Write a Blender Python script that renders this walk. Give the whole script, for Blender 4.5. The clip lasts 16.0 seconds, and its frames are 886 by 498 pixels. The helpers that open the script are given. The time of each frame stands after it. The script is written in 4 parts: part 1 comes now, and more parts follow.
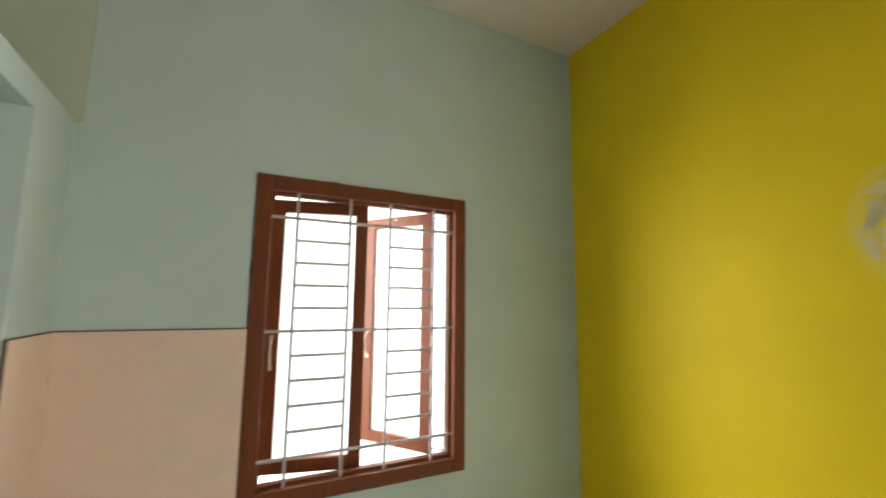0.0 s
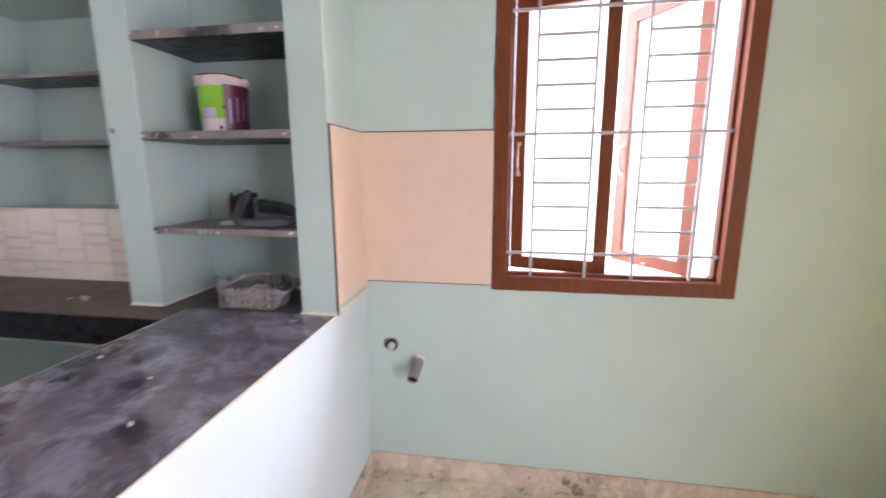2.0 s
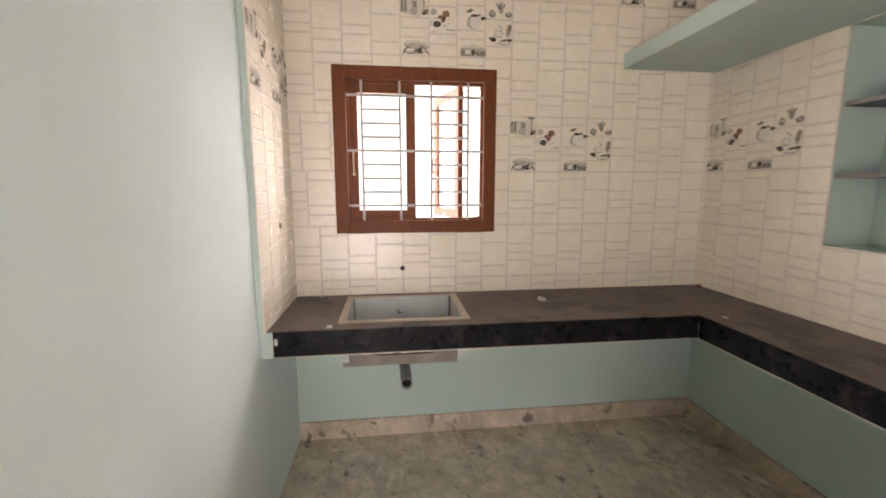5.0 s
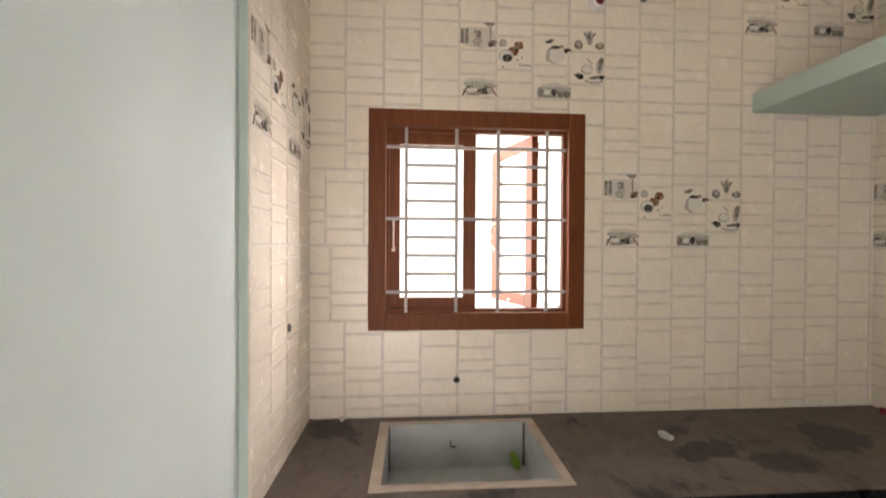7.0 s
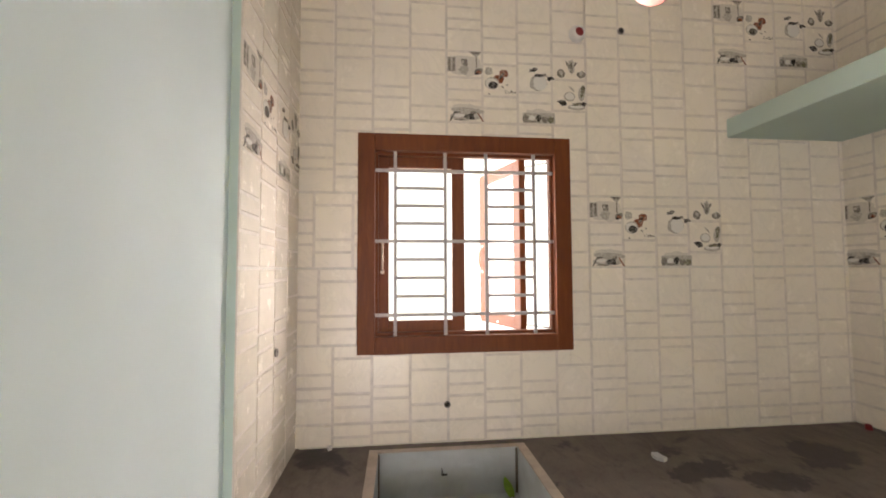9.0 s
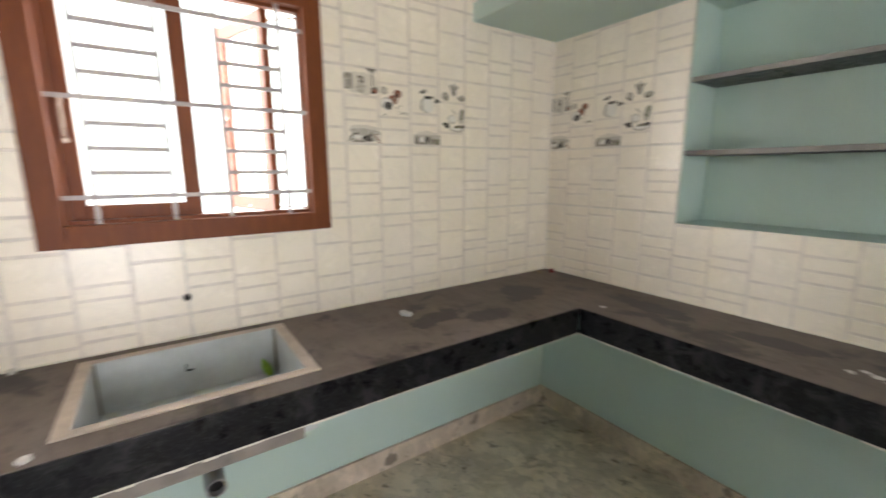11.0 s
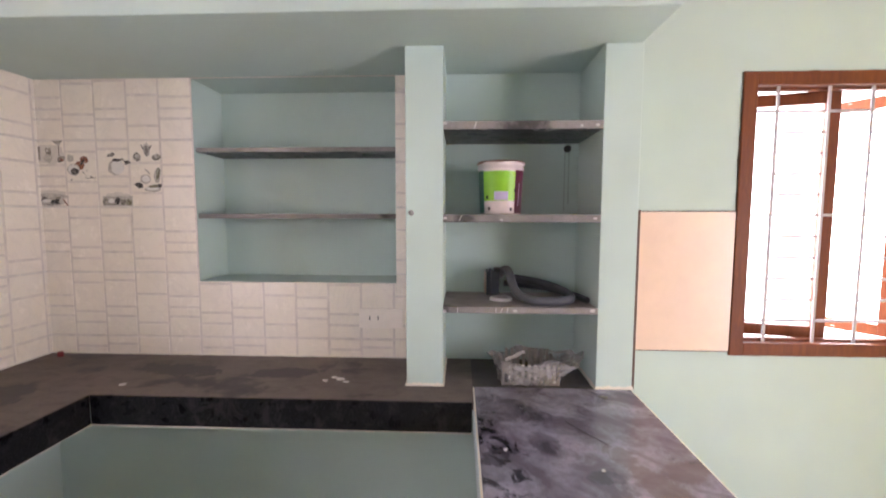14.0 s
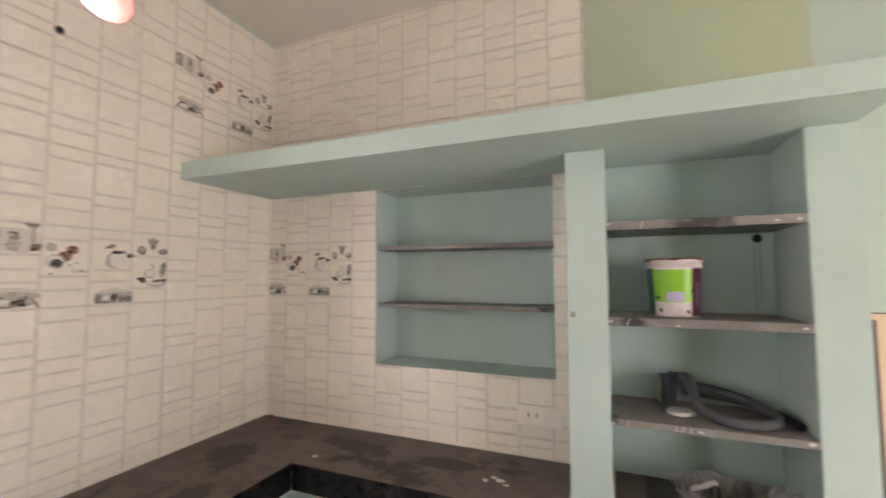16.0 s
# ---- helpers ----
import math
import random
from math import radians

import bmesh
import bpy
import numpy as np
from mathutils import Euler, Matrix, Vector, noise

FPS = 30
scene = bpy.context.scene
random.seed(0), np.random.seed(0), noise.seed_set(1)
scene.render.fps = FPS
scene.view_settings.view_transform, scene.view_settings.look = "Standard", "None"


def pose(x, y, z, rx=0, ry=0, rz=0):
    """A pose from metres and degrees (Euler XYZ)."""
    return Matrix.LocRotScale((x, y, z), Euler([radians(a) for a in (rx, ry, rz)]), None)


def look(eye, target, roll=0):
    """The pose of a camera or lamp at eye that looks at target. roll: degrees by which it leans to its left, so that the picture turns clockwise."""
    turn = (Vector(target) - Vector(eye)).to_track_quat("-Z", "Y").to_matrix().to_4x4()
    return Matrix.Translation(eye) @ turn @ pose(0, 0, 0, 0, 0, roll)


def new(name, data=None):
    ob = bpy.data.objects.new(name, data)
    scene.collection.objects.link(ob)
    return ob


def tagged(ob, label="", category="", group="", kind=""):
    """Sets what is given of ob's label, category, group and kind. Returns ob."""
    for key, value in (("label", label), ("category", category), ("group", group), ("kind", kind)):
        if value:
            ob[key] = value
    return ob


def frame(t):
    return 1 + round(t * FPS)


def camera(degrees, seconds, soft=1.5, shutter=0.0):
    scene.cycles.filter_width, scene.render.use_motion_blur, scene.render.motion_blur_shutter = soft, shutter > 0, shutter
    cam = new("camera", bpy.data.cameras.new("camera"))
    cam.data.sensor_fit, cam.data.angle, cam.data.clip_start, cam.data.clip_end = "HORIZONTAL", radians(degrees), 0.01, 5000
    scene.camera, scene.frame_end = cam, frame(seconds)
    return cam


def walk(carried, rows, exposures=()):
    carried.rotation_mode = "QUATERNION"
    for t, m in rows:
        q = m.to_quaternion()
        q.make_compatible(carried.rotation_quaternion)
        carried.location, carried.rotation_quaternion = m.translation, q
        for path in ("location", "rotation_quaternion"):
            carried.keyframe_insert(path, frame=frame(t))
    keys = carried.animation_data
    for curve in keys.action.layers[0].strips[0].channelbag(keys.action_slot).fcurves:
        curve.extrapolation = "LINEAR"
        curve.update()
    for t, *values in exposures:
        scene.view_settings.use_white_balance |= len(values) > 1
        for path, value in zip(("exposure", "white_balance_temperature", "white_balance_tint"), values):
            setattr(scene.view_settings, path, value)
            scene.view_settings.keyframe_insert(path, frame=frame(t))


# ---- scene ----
cam = camera(93.7, 16.0, 1.7, 0.45)
PATH = [
    (0, (0.281, -0.001, 1.631), (1.185, 1.765, 1.883), 0.6),
    (0.5, (0.318, 0.025, 1.596), (0.833, 1.955, 1.701), 0.6),
    (1, (0.33, 0.065, 1.524), (0.542, 2.052, 1.442), 0.4),
    (1.5, (0.353, 0.087, 1.429), (0.324, 2.073, 1.188), 0.3),
    (2, (0.411, 0.023, 1.370), (0.104, 1.966, 1.005), -0.1),
    (2.5, (0.455, -0.086, 1.414), (-0.375, 1.687, 1.007), 0.2),
    (3, (0.451, -0.080, 1.465), (-0.982, 1.239, 1.011), 0.3),
    (3.5, (0.433, -0.119, 1.479), (-1.355, 0.652, 1.023), 0.4),
    (4, (0.216, -0.14, 1.452), (-1.683, 0.3, 1.008), 0.3),
    (6.5, (-1.077, -0.296, 1.467), (-3.067, -0.180, 1.311), 0.2),
    (7, (-1.093, -0.319, 1.551), (-3.087, -0.171, 1.529), 0.3),
    (7.5, (-1.091, -0.337, 1.596), (-3.083, -0.180, 1.671), 0.2),
    (8, (-1.075, -0.338, 1.601), (-3.064, -0.192, 1.75), 0.4),
    (10.5, (-1.123, -0.259, 1.424), (-2.975, 0.434, 1.127), -0.1),
    (11, (-1.107, -0.187, 1.435), (-2.730, 0.922, 1.064), -0.2),
    (11.5, (-1.058, -0.118, 1.408), (-2.321, 1.385, 1.025), -0.4),
    (12, (-0.985, -0.120, 1.408), (-1.834, 1.647, 0.991), -0.2),
    (12.5, (-0.872, -0.138, 1.400), (-1.380, 1.745, 0.973), -0.1),
    (13, (-0.805, -0.155, 1.382), (-1.098, 1.785, 0.992), -0.1),
    (13.5, (-0.812, -0.175, 1.423), (-0.969, 1.795, 1.112), 0.0),
    (14, (-0.834, -0.160, 1.507), (-0.916, 1.832, 1.348), 0.1),
    (14.5, (-0.843, -0.158, 1.599), (-0.932, 1.839, 1.546), -0.1),
    (15, (-0.852, -0.151, 1.629), (-1.024, 1.841, 1.673), -0.2),
    (15.5, (-0.856, -0.177, 1.648), (-1.278, 1.775, 1.752), -0.2),
    (16, (-0.878, -0.208, 1.660), (-1.633, 1.640, 1.787), -0.1),
]
EXPOSURES = [
    (0.0, 0.19, 6500, 5), (0.5, 0.72, 6500, 8), (1.0, 0.92, 6000, 20), (1.5, 1.08, 5900, 24), (2.0, 1.08, 5850, 24), (3.0, 0.98, 6200, 17), (3.5, 0.98, 6500, 14), (4.2, 1.1, 6950, 14),
    (6.5, 0.85, 6950, 11), (8.0, 0.78, 6950, 10), (10.5, 1.06, 6600, 10), (11.0, 1.35, 6300, 5), (11.5, 1.58, 5900, 2), (12.0, 1.92, 6350, 12), (12.5, 1.84, 6350, 18), (13.0, 1.68, 6250, 22), (13.5, 1.6, 6250, 23), (14.5, 1.38, 6250, 23), (15.5, 1.25, 6500, 17), (16.0, 1.3, 6650, 16),
]
walk(cam, [(t, look(eye, target, roll)) for t, eye, target, roll in PATH], EXPOSURES)

# ---- light ----
world = bpy.data.worlds.new("sky")
scene.world = world
world.use_nodes = True
wt = world.node_tree
sky = wt.nodes.new("ShaderNodeTexSky")
sky.sky_type = "NISHITA"
sky.sun_disc = False
sky.sun_elevation, sky.sun_rotation = radians(62), radians(150)
wt.links.new(sky.outputs[0], wt.nodes["Background"].inputs[0])
wt.nodes["Background"].inputs[1].default_value = 0.15

sun = new("sun", bpy.data.lights.new("sun", "SUN"))
sun.data.energy, sun.data.angle, sun.data.color = 3.0, radians(0.53), (1.0, 0.95, 0.87)
sun.matrix_world = look((3, -5, 12), (0, 0, 0))


def window_light(name, place, target, width, height, watts, tint):
    ob = new(name, bpy.data.lights.new(name, "AREA"))
    ob.data.shape, ob.data.size, ob.data.size_y = "RECTANGLE", width, height
    ob.data.energy, ob.data.color = watts, tint
    ob.matrix_world = look(place, target)
    return ob


# added area lamps out of view stand in for sky light at the windows
window_light("window_light_dining", (-0.90, 2.75, 1.95), (0.80, 1.69, 1.50), 1.8, 2.2, 190, (1.0, 0.92, 0.95))
window_light("window_light_dining_east", (3.35, 3.60, 1.95), (0.80, 1.69, 1.40), 1.8, 2.2, 210, (1.0, 0.92, 0.97))
window_light("window_light_kitchen_north", (-3.75, 1.45, 1.95), (-2.76, -0.05, 1.60), 1.6, 2.2, 180, (1.0, 0.90, 0.90))
window_light("window_light_kitchen_south", (-3.75, -1.60, 1.95), (-2.76, -0.05, 1.60), 1.6, 2.2, 120, (1.0, 0.90, 0.90))
# made-up fill lamp in an opening that is nowhere seen
window_light("east_fill_light", (2.10, -0.60, 1.15), (-1.4, -0.05, 0.85), 1.06, 2.2, 31, (1.0, 0.905, 0.97))

# ---- materials ----
class Nodes:
    """A small wrapper that wires nodes into one material."""

    def __init__(self, name):
        self.mat = bpy.data.materials.new(name)
        self.mat.use_nodes = True
        self.tree = self.mat.node_tree
        self.bsdf = self.tree.nodes["Principled BSDF"]
        coords = self.tree.nodes.new("ShaderNodeTexCoord")
        geo = self.tree.nodes.new("ShaderNodeNewGeometry")
        self.obj, self.pos = coords.outputs["Object"], geo.outputs["Position"]
        info = self.tree.nodes.new("ShaderNodeObjectInfo")
        self.rand = info.outputs["Random"]

    def link(self, a, b):
        self.tree.links.new(a, b)

    def scaled(self, vec, scale):
        n = self.tree.nodes.new("ShaderNodeMapping")
        self.link(vec, n.inputs["Vector"])
        n.inputs["Scale"].default_value = scale
        return n.outputs[0]

    def noise(self, scale, detail=3.0, rough=0.55, vec=None, warp=0.0):
        n = self.tree.nodes.new("ShaderNodeTexNoise")
        self.link(vec or self.pos, n.inputs["Vector"])
        n.inputs["Scale"].default_value, n.inputs["Detail"].default_value = scale, detail
        n.inputs["Roughness"].default_value, n.inputs["Distortion"].default_value = rough, warp
        return n.outputs["Fac"]

    def cells(self, scale, vec=None, feature="F1", out="Distance"):
        n = self.tree.nodes.new("ShaderNodeTexVoronoi")
        n.feature = feature
        self.link(vec or self.pos, n.inputs["Vector"])
        n.inputs["Scale"].default_value = scale
        return n.outputs[out]

    def ramp(self, fac, stops):
        n = self.tree.nodes.new("ShaderNodeValToRGB")
        self.link(fac, n.inputs[0])
        els = n.color_ramp.elements
        while len(els) < len(stops):
            els.new(0.5)
        for el, (p, c) in zip(els, stops):
            el.position = p
            el.color = (*c, 1) if isinstance(c, tuple) else (c, c, c, 1)
        return n.outputs[0]

    def mix(self, fac, a, b, blend="MIX"):
        n = self.tree.nodes.new("ShaderNodeMix")
        n.data_type, n.blend_type = "RGBA", blend
        for sock, v in ((n.inputs[0], fac), (n.inputs[6], a), (n.inputs[7], b)):
            if isinstance(v, (int, float)):
                sock.default_value = v
            elif isinstance(v, tuple):
                sock.default_value = (*v, 1)
            else:
                self.link(v, sock)
        return n.outputs[2]

    def turned(self, vec, angle):
        n = self.tree.nodes.new("ShaderNodeVectorRotate")
        n.rotation_type = "Z_AXIS"
        n.inputs["Angle"].default_value = angle
        self.link(vec, n.inputs["Vector"])
        return n.outputs[0]

    def spot(self, x, y, rx, ry, turn=0.0, ragged=1.0, grain=11.0):
        """A ragged stain of its own shape round (x, y), seen from above."""
        sub = self.tree.nodes.new("ShaderNodeVectorMath")
        sub.operation = "SUBTRACT"
        self.link(self.pos, sub.inputs[0])
        sub.inputs[1].default_value = (x, y, 0.0)
        scale = self.tree.nodes.new("ShaderNodeVectorMath")
        scale.operation = "MULTIPLY"
        self.link(self.turned(sub.outputs[0], -turn), scale.inputs[0])
        scale.inputs[1].default_value = (1.0 / rx, 1.0 / ry, 0.0)
        far = self.tree.nodes.new("ShaderNodeVectorMath")
        far.operation = "LENGTH"
        self.link(scale.outputs[0], far.inputs[0])
        rough = self.tree.nodes.new("ShaderNodeMath")
        rough.operation = "MULTIPLY_ADD"
        self.link(self.noise(grain, 8.0, 0.72, warp=0.9), rough.inputs[0])
        rough.inputs[1].default_value = ragged * 2.4
        self.link(far.outputs["Value"], rough.inputs[2])
        reach = 1.0 + ragged * 1.2
        return self.ramp_over(rough.outputs[0], reach, 0.10)

    def ramp_over(self, value, reach, soft):
        """1 below reach, falling to 0 over a soft edge."""
        n = self.tree.nodes.new("ShaderNodeMapRange")
        self.link(value, n.inputs["Value"])
        n.inputs["From Min"].default_value, n.inputs["From Max"].default_value = reach - soft, reach + soft
        n.inputs["To Min"].default_value, n.inputs["To Max"].default_value = 1.0, 0.0
        return n.outputs["Result"]

    def bump(self, height, strength, distance):
        n = self.tree.nodes.new("ShaderNodeBump")
        n.inputs["Strength"].default_value, n.inputs["Distance"].default_value = strength, distance
        self.link(height, n.inputs["Height"])
        self.link(n.outputs[0], self.bsdf.inputs["Normal"])

    def set(self, colour=None, rough=None, metal=None, spec=None):
        for key, v in (("Base Color", colour), ("Roughness", rough), ("Metallic", metal), ("Specular IOR Level", spec)):
            if v is None:
                continue
            if isinstance(v, tuple):
                self.bsdf.inputs[key].default_value = (*v, 1)
            elif isinstance(v, (int, float)):
                self.bsdf.inputs[key].default_value = v
            else:
                self.link(v, self.bsdf.inputs[key])
        return self.mat


def times(c, k):
    return tuple(min(1.0, v * k) for v in c)


def paint(name, rgb, rough=0.8, wear=0.06, relief=0.25):
    """Rolled wall paint: faint roller stipple, cloudy tone, small scuffs."""
    n = Nodes(name)
    cloud = n.noise(1.3, 3.0, 0.6)
    stip = n.noise(260.0, 2.0)
    tone = n.ramp(cloud, [(0.3, times(rgb, 1 - wear)), (0.7, times(rgb, 1 + wear))])
    scuff = n.ramp(n.noise(7.0, 5.0, 0.7, warp=0.6), [(0.66, 0.0), (0.78, 1.0)])
    sc = n.mix(0.10, tone, times(rgb, 0.62))
    col = n.mix(scuff, tone, sc)
    n.bump(n.mix(0.5, stip, n.noise(9.0, 3.0)), relief, 0.0012)
    return n.set(col, rough, spec=0.22)


def plain(name, rgb, rough=0.5, metal=0.0, vary=0.12, scale=30.0, relief=0.1):
    n = Nodes(name)
    v = n.noise(scale, 4.0, 0.6)
    col = n.ramp(v, [(0.3, times(rgb, 1 - vary)), (0.7, times(rgb, 1 + vary))])
    n.bump(v, relief, 0.001)
    return n.set(col, rough, metal)


def make_wood():
    n = Nodes("red_brown_varnish")
    grain = n.noise(6.0, 6.0, 0.65, n.scaled(n.pos, (9.0, 9.0, 1.2)), 0.6)
    fine = n.noise(40.0, 3.0, 0.6, n.scaled(n.pos, (6.0, 6.0, 0.8)))
    col = n.ramp(grain, [(0.25, (0.112, 0.029, 0.008)), (0.55, (0.152, 0.040, 0.010)), (0.8, (0.205, 0.060, 0.015))])
    col = n.mix(n.ramp(fine, [(0.5, 0.0), (0.8, 0.22)]), col, (0.11, 0.024, 0.009))
    n.bump(grain, 0.08, 0.001)
    return n.set(col, n.ramp(grain, [(0.2, 0.42), (0.8, 0.56)]), spec=0.28)


def black_stone(n):
    """Colour of polished black granite: fine grey specks and dim mottled patches."""
    speck = n.ramp(n.cells(140.0), [(0.0, (0.050, 0.050, 0.055)), (0.26, (0.010, 0.010, 0.011)), (1.0, (0.005, 0.005, 0.006))])
    mottle = n.ramp(n.noise(34.0, 5.0, 0.7, warp=0.8), [(0.50, 0.0), (0.70, 0.8)])
    return n.mix(mottle, speck, (0.018, 0.018, 0.020))


def make_granite_black(name, dust, cleaner=0.5, tint=(0.15, 0.125, 0.112), stains=()):
    """Black granite under a film of building dust with soft damp stains."""
    n = Nodes(name)
    stone = black_stone(n)
    grit = n.noise(120.0, 3.0, 0.7)
    dusty = n.mix(grit, times(tint, 0.70), times(tint, 1.30))
    cloud = n.noise(6.0, 6.0, 0.66, warp=0.7)
    dusty = n.mix(n.ramp(cloud, [(0.35, 0.0), (0.70, 0.75)]), dusty, times(tint, 1.45))
    swept = n.noise(9.0, 6.0, 0.72, n.scaled(n.pos, (1.0, 2.6, 1.0)), 0.8)
    dusty = n.mix(n.ramp(swept, [(0.50, 0.0), (0.70, 0.5)]), dusty, times(tint, 0.45))
    damp = n.ramp(n.noise(4.2, 5.0, 0.58, warp=0.35), [(cleaner + 0.06, 0.0), (cleaner + 0.13, 0.80), (cleaner + 0.20, 0.95)])
    for place in stains:
        damp = n.mix(0.85, damp, n.spot(*place), "LIGHTEN")
    thin = n.ramp(n.noise(1.7, 3.0, 0.6), [(0.3, 1.0), (0.7, 0.72)])
    mask = n.mix(damp, (dust, dust, dust), (dust * 0.10, dust * 0.10, dust * 0.10))
    mask = n.mix(1.0, mask, thin, "MULTIPLY")
    mask = n.mix(0.5, mask, n.noise(30.0, 6.0, 0.7), "SOFT_LIGHT")
    col = n.mix(mask, stone, dusty)
    n.bump(n.mix(0.5, grit, cloud), 0.12 * dust, 0.002)
    return n.set(col, n.mix(mask, (0.30, 0.30, 0.30), (0.60, 0.60, 0.60)), spec=0.14)


def make_granite_smeared(name):
    """Polished black granite under a smooth film of grey slurry: brushed haze, ragged bare patches, flaking along one
    edge. The film's lavender paleness paints in window reflection and flare.
    """
    n = Nodes(name)
    stone = black_stone(n)
    fine = n.noise(75.0, 4.0, 0.65)
    broad = n.noise(3.4, 4.0, 0.55, n.scaled(n.turned(n.pos, radians(38)), (1.0, 1.2, 1.0)), 0.8)
    brushed = n.noise(8.0, 6.0, 0.62, n.scaled(n.turned(n.pos, radians(30)), (1.0, 1.35, 1.0)), 0.7)
    # besides the dust, these tones hold painted window reflection and purple flare
    haze = n.ramp(broad, [(0.30, (0.165, 0.152, 0.190)), (0.50, (0.250, 0.236, 0.295)), (0.70, (0.335, 0.318, 0.385))])
    haze = n.mix(n.ramp(brushed, [(0.40, 0.85), (0.57, 0.0)]), haze, (0.105, 0.094, 0.116))
    haze = n.mix(n.ramp(fine, [(0.46, 0.0), (0.68, 0.35)]), haze, (0.100, 0.090, 0.108))
    damp = n.mix(1.0, n.spot(-0.250, 0.875, 0.075, 0.042, 0.4, 0.7), n.spot(-0.335, 0.760, 0.045, 0.230, 0.35, 1.1), "LIGHTEN")
    haze = n.mix(n.mix(1.0, damp, (0.62, 0.62, 0.62), "MULTIPLY"), haze, (0.130, 0.108, 0.112))
    bare = n.ramp(n.noise(4.6, 8.0, 0.62, warp=0.25), [(0.585, 0.0), (0.63, 0.45), (0.72, 0.75)])
    for amount, place in ((0.80, (-0.655, 0.590, 0.080, 0.050, 0.25)), (0.55, (-0.735, 0.915, 0.050, 0.045, 0.5)), (0.45, (-0.592, 0.985, 0.042, 0.065, 0.3)), (0.40, (-0.470, 0.835, 0.058, 0.026, 0.2)), (0.60, (-0.480, 0.275, 0.100, 0.028, -0.6)), (0.45, (-0.680, 1.200, 0.080, 0.090))):
        bare = n.mix(amount, bare, n.spot(*place), "LIGHTEN")
    flaky = n.mix(1.0, n.ramp(n.noise(15.0, 8.0, 0.66, warp=0.6), [(0.52, 0.0), (0.575, 0.85)]), n.spot(-0.745, 0.720, 0.085, 0.420, 0.0, 1.2, 5.0), "MULTIPLY")
    bare = n.mix(1.0, bare, flaky, "LIGHTEN")
    col = n.mix(bare, haze, stone)
    crumbs = n.ramp(n.noise(48.0, 3.0, 0.6, warp=0.5), [(0.735, 0.0), (0.755, 0.7)])
    col = n.mix(crumbs, col, (0.50, 0.47, 0.50))
    n.bump(n.mix(0.5, fine, brushed), 0.03, 0.0012)
    return n.set(col, n.mix(bare, n.ramp(brushed, [(0.3, 0.07), (0.75, 0.13)]), (0.05, 0.05, 0.05)), spec=0.65)


def make_apron_stone(name):
    """Cut black granite edge with grey rubbed patches."""
    n = Nodes(name)
    col = n.mix(n.ramp(n.noise(13.0, 6.0, 0.7, warp=0.7), [(0.52, 0.0), (0.64, 0.7)]), black_stone(n), (0.036, 0.035, 0.036))
    n.bump(n.noise(70.0, 4.0, 0.6), 0.12, 0.0015)
    return n.set(col, n.ramp(n.noise(16.0, 4.0), [(0.3, 0.22), (0.7, 0.42)]), spec=0.12)


def make_floor(name, base, spot_amount, rough_low):
    """Polished brown-grey granite with dark garnet flecks and cloudy pale crystals."""
    n = Nodes(name)
    drift = n.scaled(n.turned(n.pos, radians(-30)), (1.0, 1.35, 1.0))
    cloud = n.noise(2.6, 5.0, 0.60, drift, 0.35)
    col = n.ramp(cloud, [(0.28, times(base, 0.72)), (0.5, base), (0.72, times(base, 1.30))])
    pale = n.ramp(n.noise(10.0, 6.0, 0.66, drift, 0.3), [(0.50, 0.0), (0.66, 0.55)])
    col = n.mix(pale, col, times(base, 1.55))
    grains = n.cells(9.5, n.mix(0.10, drift, n.cells(22.0, None, "F1", "Color")), "F1", "Color")
    slab = n.ramp(grains, [(0.60, 0.0), (0.66, 0.60)])
    slab = n.mix(1.0, slab, n.ramp(n.noise(1.8, 3.0, 0.6), [(0.42, 0.1), (0.56, 1.0)]), "MULTIPLY")
    col = n.mix(slab, col, times(base, 1.50))
    vein = n.ramp(n.noise(6.0, 5.0, 0.65, drift, 0.5), [(0.485, 0.0), (0.50, 0.5), (0.515, 0.0)])
    col = n.mix(n.mix(1.0, vein, n.ramp(n.noise(2.0, 2.0), [(0.45, 0.0), (0.6, 1.0)]), "MULTIPLY"), col, times(base, 0.40))
    dim = n.ramp(n.noise(9.0, 5.0, 0.66, drift, 0.3), [(0.54, 0.0), (0.72, 0.35)])
    col = n.mix(dim, col, times(base, 0.50))
    rot = n.noise(1.6, 4.0, 0.6)
    col = n.mix(n.ramp(rot, [(0.5, 0.0), (0.7, 0.40)]), col, (0.36, 0.325, 0.205))
    flecks = n.ramp(n.noise(10.5, 5.0, 0.62, drift, 0.2), [(0.680 - spot_amount, 0.0), (0.725 - spot_amount, 0.75)])
    where = n.ramp(n.noise(2.4, 3.0, 0.6), [(0.40, 0.15), (0.56, 1.0)])
    flecks = n.mix(1.0, flecks, where, "MULTIPLY")
    col = n.mix(flecks, col, (0.085, 0.066, 0.050))
    fine = n.ramp(n.cells(120.0), [(0.0, 0.3), (0.25, 0.0)])
    col = n.mix(fine, col, times(base, 0.45))
    dust = n.noise(3.3, 5.0, 0.65)
    n.bump(n.noise(30.0, 4.0), 0.05, 0.001)
    return n.set(col, n.ramp(dust, [(0.3, rough_low), (0.7, rough_low + 0.28)]), spec=0.5)


